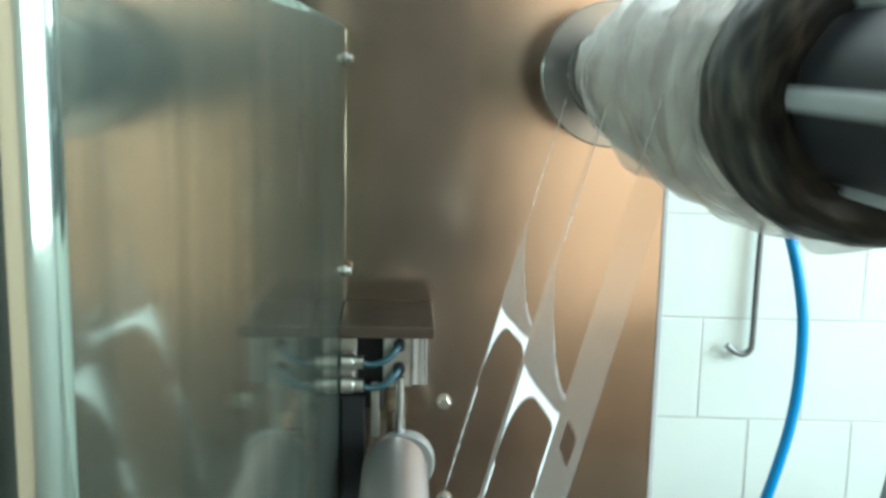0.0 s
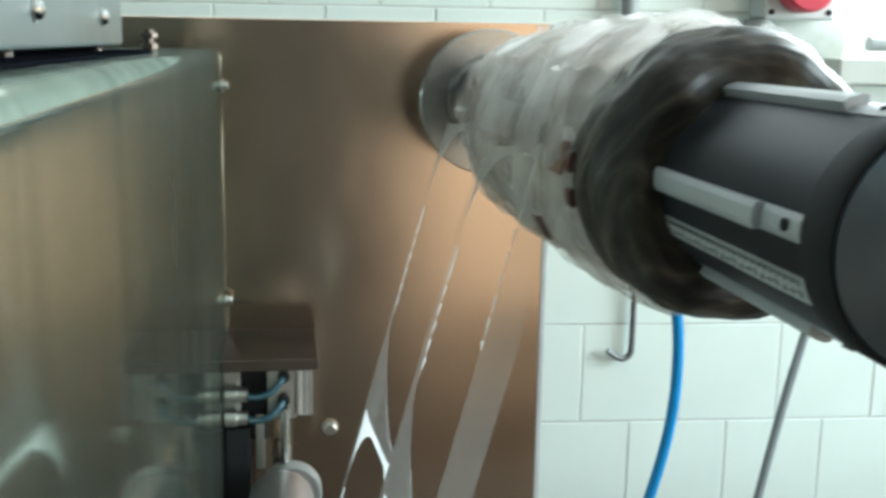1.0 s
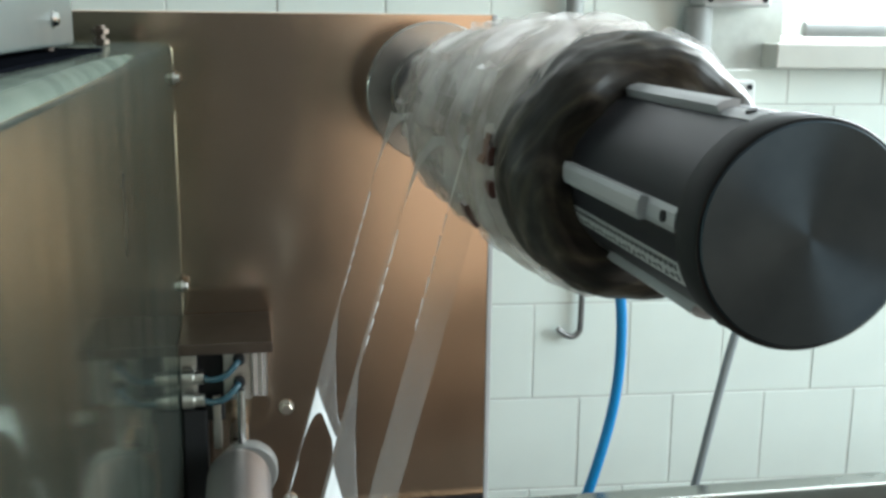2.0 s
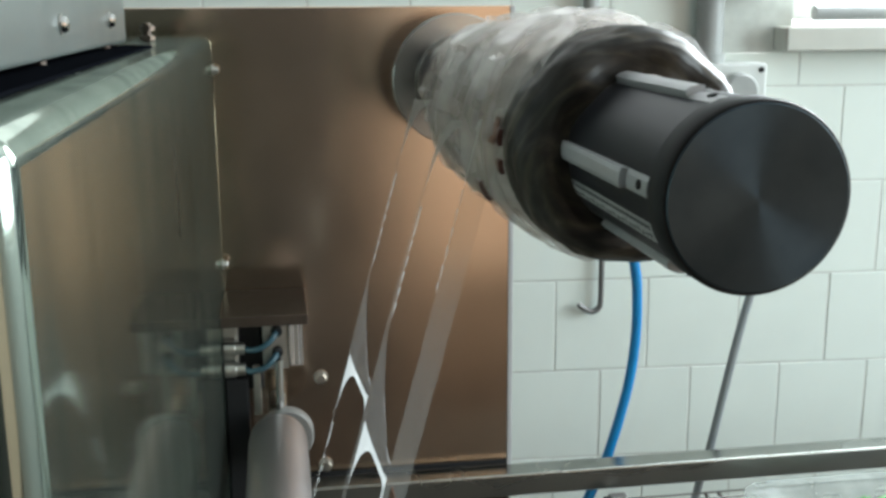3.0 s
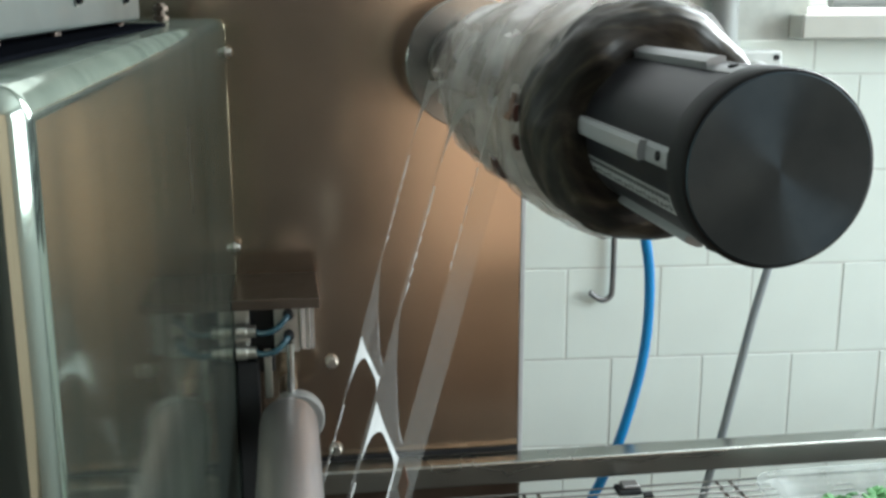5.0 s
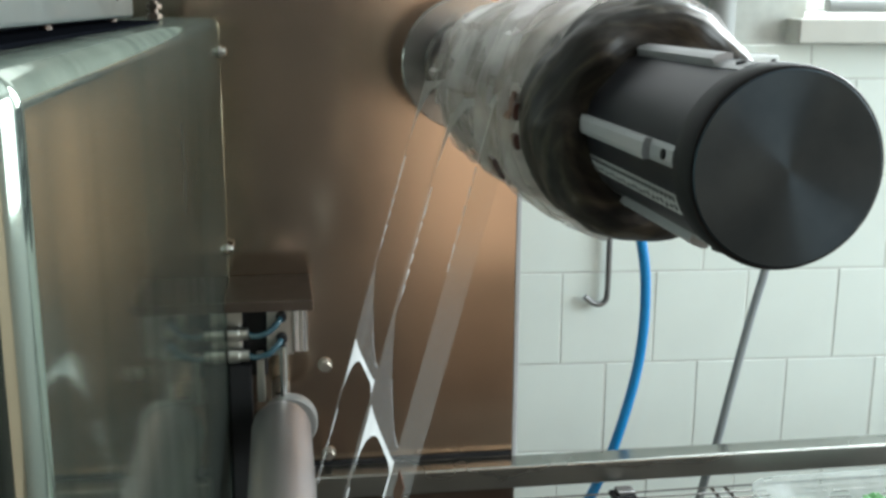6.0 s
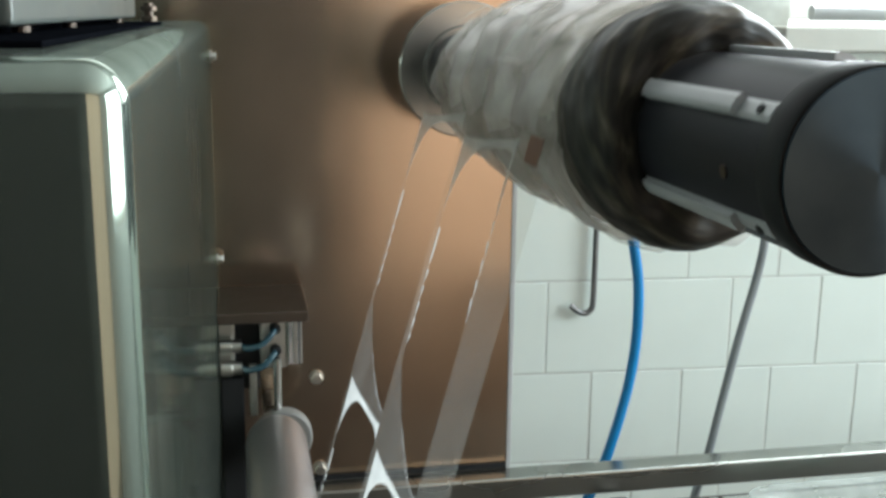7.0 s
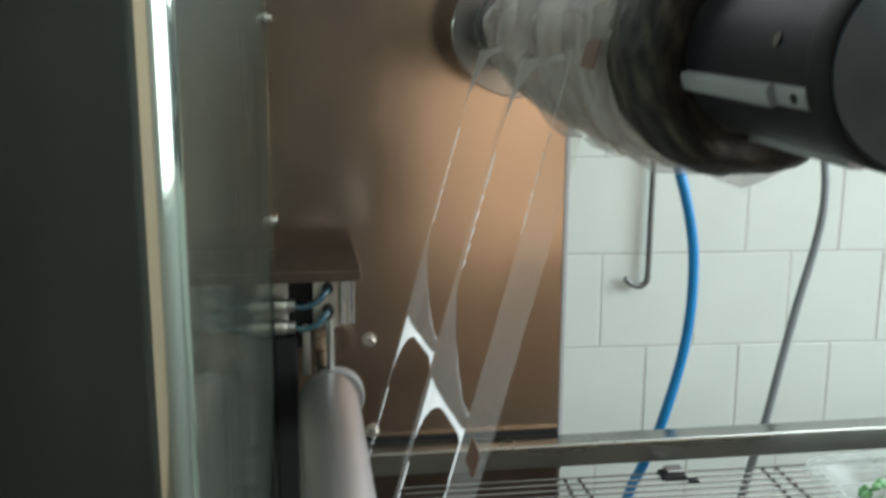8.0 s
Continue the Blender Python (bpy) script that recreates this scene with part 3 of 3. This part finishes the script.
# ---- cover on the cabinet ----
def top_cover():
    c = empty("top_cover", Matrix.Translation((-0.6, -0.5, BOX_TOP)))
    tagged(c, "pale painted metal cover on short studs above the cabinet", "machine cover")
    inv = c.matrix_world.inverted()

    def put(name, bm, mat, label="", smooth=None):
        bm.transform(inv)
        return part(name, bm, mat, c, label, smooth)

    put("casing", box((-0.94, -0.806, 0.5395), (-0.390, -0.335, 0.70), 0.003), PANEL, smooth=40)
    # Block added to blacken the shaded gap between casing and cabinet top.
    put("gap_block", box((-0.93, -0.795, BOX_TOP + 0.002), (-0.404, -0.34, 0.5395)), GASKET, "black block added for the shaded gap under the cover")
    put("gasket", box((-0.93, -0.87, BOX_TOP), (-0.371, -0.33, BOX_TOP + 0.002), 0.0006), GASKET, "black rubber sheet")
    for y in (-0.755, -0.63, -0.40):
        put("stud", lathe([(0.0035, 0.002), (0.0035, 0.0048)], Matrix.Translation((-0.397, y, BOX_TOP)) @ ALONG_Z, 16), STEEL_DARK)
    for y in (-0.785, -0.602, -0.420):
        z = 0.5575
        put("washer", lathe([(0.0058, 0), (0.0058, 0.0008)], Matrix.Translation((-0.390, y, z)) @ ALONG_X, 20), STEEL)
        put("screw", lathe([(0.0046, 0), (0.0046, 0.0014), (0.0036, 0.0032), (0.0014, 0.0038)], Matrix.Translation((-0.3892, y, z)) @ ALONG_X, 16), CHROME, smooth=40)
    return c


top_cover()


def stud_nut():
    s = empty("stud_nut", Matrix.Translation((-0.392, -0.17, BOX_TOP)))
    tagged(s, "small steel stud with two nuts on the cabinet top", "bolt")
    part("stud", lathe([(0.004, 0), (0.004, 0.017)], ALONG_Z, 16), STEEL_DARK, s)
    part("nut", hexagon(0.007, 0.005, Matrix.Translation((0, 0, 0.0055)) @ ALONG_Z), STEEL_DARK, s)
    part("nut", hexagon(0.007, 0.005, Matrix.Translation((0, 0, 0.0145)) @ ALONG_Z), STEEL_DARK, s)
    return s


stud_nut()


# ---- rail, wire belt and tray ----
def rail():
    r = empty("support_rail", Matrix.Translation((0.3, -0.016, -0.022)))
    tagged(r, "long square stainless steel tube rail below the plate", "rail")
    bm = box((-0.34, -0.034, -0.028), (1.9, -0.001, 0.0015), 0.003, 3)
    bm.transform(r.matrix_world.inverted())
    part("tube", bm, RAIL, r, smooth=40)
    bm = box((-0.345, -0.036, -0.030), (-0.34, 0.001, 0.003), 0.001)
    bm.transform(r.matrix_world.inverted())
    part("end_plug", bm, BLACK, r)
    return r


rail()


def wire_belt():
    w = empty("wire_shelf", Matrix.Translation((0.5, -0.2, -0.1)))
    tagged(w, "stainless wire mesh shelf in front of the rail", "wire shelf")
    inv = w.matrix_world.inverted()
    for k in range(16):
        bm = lathe([(0.0013, -0.20), (0.0013, 1.6)], Matrix.Translation((0, -0.040 - k * 0.0155, -0.040)) @ ALONG_X, 8)
        bm.transform(inv)
        part("wire", bm, WIRE, w)
    for k in range(-1, 7):
        for side, lean in ((-0.0075, -2.0), (0.0075, 2.0)):
            m = Matrix.Translation((0.005 + side + k * 0.25, 0, -0.0436)) @ Matrix.Rotation(radians(lean), 4, "Z")
            bm = lathe([(0.0022, -0.29), (0.0022, -0.036)], m, 8)
            bm.transform(inv)
            part("cross_wire", bm, STEEL_DARK, w)
    return w


wire_belt()


def tray():
    t = empty("food_tray", Matrix.Translation((0.392, -0.165, -0.0387)))
    tagged(t, "clear plastic tray with green contents on the wire shelf", "food tray")
    bm = bmesh.new()
    rows = []
    for z, gx, gy in ((0.001, 0.085, 0.06), (0.001, 0.09, 0.065), (0.024, 0.112, 0.08), (0.0255, 0.125, 0.093), (0.022, 0.126, 0.094)):
        ring = []
        for k in range(40):
            a = 2 * math.pi * k / 40
            c, s = math.cos(a), math.sin(a)
            ring.append(bm.verts.new((gx * math.copysign(abs(c) ** 0.35, c), gy * math.copysign(abs(s) ** 0.35, s), z)))
        rows.append(ring)
    for a, b in zip(rows, rows[1:]):
        for k in range(40):
            bm.faces.new((a[k], a[(k + 1) % 40], b[(k + 1) % 40], b[k]))
    bm.faces.new(rows[0])
    part("shell", bm, TRAY, t, smooth=40)
    bm = bmesh.new()
    rnd = random.Random(3)
    for k in range(120):
        m = Matrix.Translation((rnd.uniform(-0.07, 0.07), rnd.uniform(-0.045, 0.045), rnd.uniform(0.004, 0.018))) @ Euler((rnd.uniform(-1, 1), rnd.uniform(-1, 1), rnd.uniform(0, 6))).to_matrix().to_4x4()
        bmesh.ops.create_icosphere(bm, subdivisions=1, radius=1.0, matrix=m @ Matrix.Diagonal((0.009, 0.006, 0.0025, 1)))
    tagged(part("contents", bm, LEAF, t, "chopped green food"), kind="stuff")
    return t


tray()


def cable_clip():
    """A small black spring clip lying on the wires under the rail."""
    c = empty("cable_clip", Matrix.Translation((0.124, -0.056, -0.0387)))
    tagged(c, "small black plastic clip on the wire shelf", "clip")
    part("jaw", box((-0.016, -0.012, 0.0), (0.014, 0.012, 0.007), 0.002), BLACK, c)
    bm = box((-0.010, -0.008, 0.007), (0.012, 0.010, 0.012), 0.002)
    part("lever", bm, HOOK, c, "grey lever")
    bm = box((0.014, -0.020, 0.0), (0.026, -0.010, 0.004), 0.001)
    part("tail", bm, BLACK, c)
    return c


cable_clip()


# ---- things on the tiled wall ----
def on_wall(x, off, z):
    return (x, wall_y(x) - off, z)


def hook():
    h = empty("wall_hook", Matrix.Translation(on_wall(0.218, 0.014, 0.3)))
    tagged(h, "dark bent steel rod hook hanging before the tiles", "hook")
    pts = [on_wall(0.222, 0.014, 0.56), on_wall(0.221, 0.014, 0.40), on_wall(0.219, 0.014, 0.2), on_wall(0.2185, 0.014, 0.115), on_wall(0.2155, 0.014, 0.099), on_wall(0.206, 0.014, 0.093), on_wall(0.194, 0.014, 0.097), on_wall(0.183, 0.014, 0.106)]
    bm = tube(pts, 0.0045, 12, 8)
    bm.transform(h.matrix_world.inverted())
    part("rod", bm, HOOK, h, smooth=60)
    return h


hook()


def hose(name, pts, radius, mat, label):
    h = empty(name, Matrix.Translation(pts[0]))
    tagged(h, label, "hose")
    bm = tube(pts, radius, 14, 10)
    bm.transform(h.matrix_world.inverted())
    part("tube", bm, mat, h, smooth=60)
    return h


HANG = 0.05
hose("air_hose", [(-0.12, HANG, 0.452), (-0.03, HANG, 0.450), (0.07, HANG, 0.425), (0.130, HANG, 0.370), (0.156, HANG, 0.304), (0.171, HANG, 0.246), (0.177, HANG, 0.196), (0.176, HANG, 0.130), (0.166, HANG, 0.063), (0.143, HANG, -0.022), (0.120, HANG, -0.077), (0.103, HANG, -0.120), (0.06, HANG, -0.30), (0.03, HANG, -0.6), (0.02, HANG, -0.99)], 0.0068, BLUE, "glossy bright blue air hose hanging behind the rail")
hose("cable", [(0.38, 0.29, 0.415), (0.362, 0.16, 0.392), (0.348, 0.07, 0.335), (0.345, HANG, 0.278), (0.338, HANG, 0.220), (0.321, HANG, 0.147), (0.304, HANG, 0.065), (0.287, HANG, -0.022), (0.271, HANG, -0.085), (0.25, HANG, -0.2), (0.22, HANG, -0.5), (0.21, HANG, -0.99)], 0.0056, GREY_HOSE, "grey cable hanging behind the rail")


def conduit():
    c = empty("conduit_pipe", Matrix.Translation(on_wall(0.19, 0.022, 0.5)))
    tagged(c, "pale grey vertical conduit pipe on the tiled wall", "pipe")
    part("tube", lathe([(0.0125, -0.05), (0.0125, 1.29)], ALONG_Z, 28), PIPE, c, smooth=40)
    return c


conduit()


def wall_box(name, x0, x1, z0, z1, depth, label, category):
    e = empty(name, Matrix.Translation((x0, wall_y(x0), z0)) @ Matrix.Rotation(math.atan(WALL_SLOPE), 4, "Z"))
    tagged(e, label, category)
    w, h = x1 - x0, z1 - z0
    part("housing", box((0, -depth, 0), (w, 0, h), 0.005, 3), PLASTIC_BOX, e, smooth=40)
    for x in (0.01, w - 0.01):
        for z in (0.01, h - 0.01):
            part("screw", lathe([(0.0042, 0.0), (0.0042, -0.0015)], Matrix.Translation((x, -depth, z)), 14), BLACK, e)
    return e, w, h, depth


e, w, h, d = wall_box("junction_box", 0.345, 0.455, 0.375, 0.480, 0.05, "pale grey plastic junction box with dark screws", "junction box")
part("knob", lathe([(0.026, 0), (0.026, -0.016), (0.022, -0.02)], Matrix.Translation((w / 2 + 0.01, -d, h * 0.62)), 36), PIPE, e, "round grey knob", smooth=40)
e, w, h, d = wall_box("power_socket", 0.365, 0.465, 0.582, 0.70, 0.06, "pale grey industrial power socket with red round cap", "power socket")
part("socket_cap", lathe([(0.036, 0), (0.036, -0.03), (0.032, -0.035)], Matrix.Translation((w / 2, -d, 0.045)), 40), RED, e, "red round plastic cap", smooth=40)
c = empty("cable_duct", Matrix.Translation((0.37, wall_y(0.37) - 0.025, 0.48)))
tagged(c, "grey plastic pipe joining socket and junction box", "pipe")
part("tube", lathe([(0.02, 0), (0.02, 0.102)], ALONG_Z, 28), PIPE, c, smooth=40)
part("collar", lathe([(0.024, 0), (0.024, 0.014)], ALONG_Z, 28), PIPE, c, smooth=40)


# ---- clear film running from the guide roller up to the reel ----
PITCH, BAR_AT = 0.245, 0.150
ROLL_R = 0.066


def film_line():
    """The straight run touches the guide roller on one side and the wound film on the other."""
    c1, c2 = Vector((RX, RZ)), Vector((CX, CZ))
    u = c2 - c1
    far = u.length
    u.normalize()
    c = (RR + ROLL_R) / far
    n = c * u + math.sqrt(1 - c * c) * Vector((u.y, -u.x))
    a, b = c1 + n * (RR + 0.001), c2 - n * ROLL_R
    return a, (b - a).normalized(), (b - a).length, n


F0, FWAY, FLEN, FN = film_line()


def film_pose(s):
    """Where a strip s metres along the web lies: on the straight run, or round the reel."""
    if s <= FLEN:
        q = F0 + FWAY * s
        lean = math.atan2(FWAY.x, FWAY.y)
    else:
        phi = (s - FLEN) / ROLL_R
        rad = ROLL_R + 0.003 - 0.012 * min(1.0, phi / 2.4) ** 2
        a = math.atan2(-FN.y, -FN.x) - phi
        q = Vector((CX, CZ)) + rad * Vector((math.cos(a), math.sin(a)))
        lean = math.atan2(FWAY.x, FWAY.y) + phi
    return Matrix.Translation((q.x, 0, q.y)) @ Matrix.Rotation(lean, 4, "Y")


STRIPS = ((-0.262, -0.272), (-0.425, -0.440), (-0.575, -0.640))


LEAN = 0.11


def bar_limits(y, row):
    """Lower and upper edge along the web of the cross bar nearest BAR_AT, filleted into its strips."""
    hi, lo = STRIPS[row][1], STRIPS[row + 1][0]
    mid = BAR_AT - 0.002 + LEAN * (hi - y)
    low = up = 0.0026
    for gap, reach, r_low, r_up in ((hi - y, 0.070, 0.052, 0.004), (y - lo, 0.022, 0.008, 0.002)):
        if gap < reach:
            k = 1 - math.sqrt(max(0.0, 1 - (1 - gap / reach) ** 2))
            low, up = low + r_low * k, up + r_up * k
    return mid - low, mid + up


def quads(cells, s0, s1, base):
    """Film cells (y0, low0, up0, y1, low1, up1) cut to one slice of the web; None where nothing is left."""
    bm = bmesh.new()
    for y0, a0, b0, y1, a1, b1 in cells:
        a0, b0, a1, b1 = (min(max(v, s0), s1) for v in (a0, b0, a1, b1))
        if b0 - a0 < 1e-5 and b1 - a1 < 1e-5:
            continue
        pts = [(0.0, y0, a0 - base), (0.0, y1, a1 - base), (0.0, y1, b1 - base), (0.0, y0, b0 - base)]
        keep = [p for k, p in enumerate(pts) if (Vector(p) - Vector(pts[k - 1])).length > 1e-6]
        if len(keep) > 2:
            bm.faces.new([bm.verts.new(p) for p in keep])
    if not bm.faces:
        bm.free()
        return None
    bmesh.ops.remove_doubles(bm, verts=bm.verts, dist=1e-6)
    return bm


def film_slice(s0, s1, parent):
    base = (s0 + s1) / 2
    made = []
    for y0, y1 in STRIPS:
        ys = [y0 + (y1 - y0) * k / 3 for k in range(4)]
        bm = quads([(p, s0, s1, q, s0, s1) for p, q in zip(ys, ys[1:])], s0, s1, base)
        made.append(part("film_strip", bm, FILM, parent))
    for row in (0, 1):
        hi, lo = STRIPS[row][1], STRIPS[row + 1][0]
        ys = [hi + (lo - hi) * (0.5 - 0.5 * math.cos(math.pi * k / 30)) for k in range(31)]
        for turn in range(-3, 5):
            off = turn * PITCH
            cells = []
            for p, q in zip(ys, ys[1:]):
                (a0, b0), (a1, b1) = bar_limits(p, row), bar_limits(q, row)
                cells.append((p, a0 + off, b0 + off, q, a1 + off, b1 + off))
            tip = BAR_AT + off - 0.0655
            low_end = BAR_AT + off - 0.004 + LEAN * (hi - lo)
            right_leg = quads([(lo + 0.0045, low_end - 0.03, low_end, lo, low_end - 0.11, low_end)], s0, s1, base) if row == 1 else None
            if right_leg:
                made.append(part("film_edge", right_leg, FILM_BAR, parent, "stretched film edge, its white shine put into the colour"))
            leg = quads([(hi, tip - 0.09, tip, hi - 0.005, tip - 0.02, tip)], s0, s1, base)
            if leg:
                made.append(part("film_edge", leg, FILM_BAR, parent, "stretched film edge, its white shine put into the colour"))
            span, rim = [], []
            for p, q in zip(ys, ys[1:]):
                tops = []
                for y in (p, q):
                    g = (hi - y) / (hi - lo)
                    tops.append(bar_limits(y, row)[1] + 0.010 + 0.062 * (1 - g) ** 1.6)
                (a0, b0), (a1, b1) = bar_limits(p, row), bar_limits(q, row)
                span.append((p, b0 + off, tops[0] + off, q, b1 + off, tops[1] + off))
                # Thin pale line painted in for the sparkle along the bridge's edge.
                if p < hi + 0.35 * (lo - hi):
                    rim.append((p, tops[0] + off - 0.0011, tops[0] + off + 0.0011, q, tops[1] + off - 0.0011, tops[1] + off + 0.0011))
            for group, mat, note in ((span[:10], FILM_FLAP, "clear wrinkled film bridge"), (span[10:22], FILM_FLAP, "clear wrinkled film bridge"), (span[22:], FILM_FLAP, "clear wrinkled film bridge"), (rim, FILM_RIM, "film edge with its sparkle put in as a pale line")):
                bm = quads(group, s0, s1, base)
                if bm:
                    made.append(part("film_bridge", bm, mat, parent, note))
            for half in (cells[:15], cells[15:]):
                bm = quads(half, s0, s1, base)
                if bm:
                    made.append(part("film_bar", bm, FILM_BAR, parent, "stretched film edge, its white shine put into the colour"))
    return [(ob, base) for ob in made]


SLICE = 0.0125
WEB = tagged(empty("film_web"), "clear punched film strips running up to the reel", "plastic film")
PIECES = []
for k in range(70):
    PIECES += film_slice(-0.26 + k * SLICE, -0.26 + (k + 1) * SLICE, WEB)


def web_label(s):
    bm = box((-0.0006, -0.624, -0.0080), (-0.0001, -0.598, 0.0080))
    return part("label", bm, WEB_LABEL, WEB, "small red-brown label"), s


PIECES += [web_label(BAR_AT + 0.014 + k * PITCH) for k in (-1, 0, 1)]

# ---- tiles of the wall ----
TILE_PITCH, TILE_GAP = 0.150, 0.0024


def tile_mesh(x0, x1, z0, z1):
    bm = box((x0, -0.0005, z0), (x1, 0.0065, z1))
    front = [e for e in bm.edges if all(v.co.y < 0 for v in e.verts)]
    bmesh.ops.bevel(bm, geom=front, offset=0.0010, segments=1, affect="EDGES")
    me = bpy.data.meshes.new("tile")
    bm.to_mesh(me)
    bm.free()
    me.materials.append(TILE)
    return me


def tiles():
    """Square tiles in half-offset courses, cut where the window opens."""
    shared = {}
    rnd = random.Random(5)
    z0 = 0.1414
    for row in range(-8, 12):
        low, high = z0 + (row - 1) * TILE_PITCH, z0 + row * TILE_PITCH
        shift = 0.0 if row % 2 == 0 else 0.075
        for col in range(-12, 12):
            a, b = col * TILE_PITCH + shift, (col + 1) * TILE_PITCH + shift
            if a < HIGH_X1 and b > HIGH_X0 and low > HIGH_Z0 - 0.01 and high < HIGH_Z1 + 0.01:
                continue
            spans = [(a, b, low, high)]
            if high > SILL_Z - 0.02 and low < WIN_TOP:
                cut = []
                for p, q, l, h in spans:
                    if q <= WIN_X0 or p >= WIN_X1:
                        cut.append((p, q, l, h))
                        continue
                    if l < SILL_Z - 0.036:
                        cut.append((p, q, l, SILL_Z - 0.036))
                        continue
                    if p < WIN_X0:
                        cut.append((p, WIN_X0, l, h))
                    if q > WIN_X1:
                        cut.append((WIN_X1, q, l, h))
                spans = cut
            for p, q, l, h in spans:
                if q - p < 0.01 or h - l < 0.01 or p < -2.1 or q > 1.8 or h > 1.8:
                    continue
                wd, ht = round(q - p, 4), round(h - l, 4)
                if (wd, ht) not in shared:
                    shared[wd, ht] = tile_mesh(TILE_GAP / 2, wd - TILE_GAP / 2, TILE_GAP / 2, ht - TILE_GAP / 2)
                ob = new("tile", shared[wd, ht])
                ob.parent = wall_north
                ob.matrix_basis = Matrix.Translation((p, rnd.uniform(-0.0004, 0.0004), l)) @ Euler((rnd.uniform(-0.003, 0.003), 0, rnd.uniform(-0.003, 0.003))).to_matrix().to_4x4()


tiles()

# ---- what moves ----
FEED = [
    (0.0, -0.190, -149), (0.1, -0.165, -120), (0.2, -0.142, -97), (0.3, -0.116, -76), (0.4, -0.092, -64), (0.5, -0.080, -52), (0.6, -0.055, -28),
    (0.7, -0.036, -14), (0.8, -0.015, -4), (0.9, -0.006, 0), (1.0, -0.002, 0), (1.2, 0.0, 0), (2.0, 0.0, 0), (4.0, 0.0, 0), (5.9, 0.0, 0), (6.0, 0.0, 0),
    (6.1, 0.015, 12), (6.2, 0.036, 35), (6.3, 0.053, 50), (6.4, 0.074, 66), (6.5, 0.089, 78), (6.6, 0.118, 105), (6.7, 0.140, 123), (6.8, 0.172, 141),
    (6.9, 0.197, 158), (7.0, 0.220, 172), (7.1, 0.230, 186), (7.2, 0.235, 193), (7.3, 0.235, 194), (8.0, 0.235, 194),
]


def motions():
    """The reel winds the film up in two pulls, at the start and from six seconds on."""
    for ob in (REEL, WOUND):
        walk(ob, [(t, Matrix.Translation((CX, 0, CZ)) @ Matrix.Rotation(radians(turn), 4, "Y")) for t, s, turn in FEED])
    for ob, base in PIECES:
        walk(ob, [(t, film_pose(base + s)) for t, s, turn in FEED])


motions()
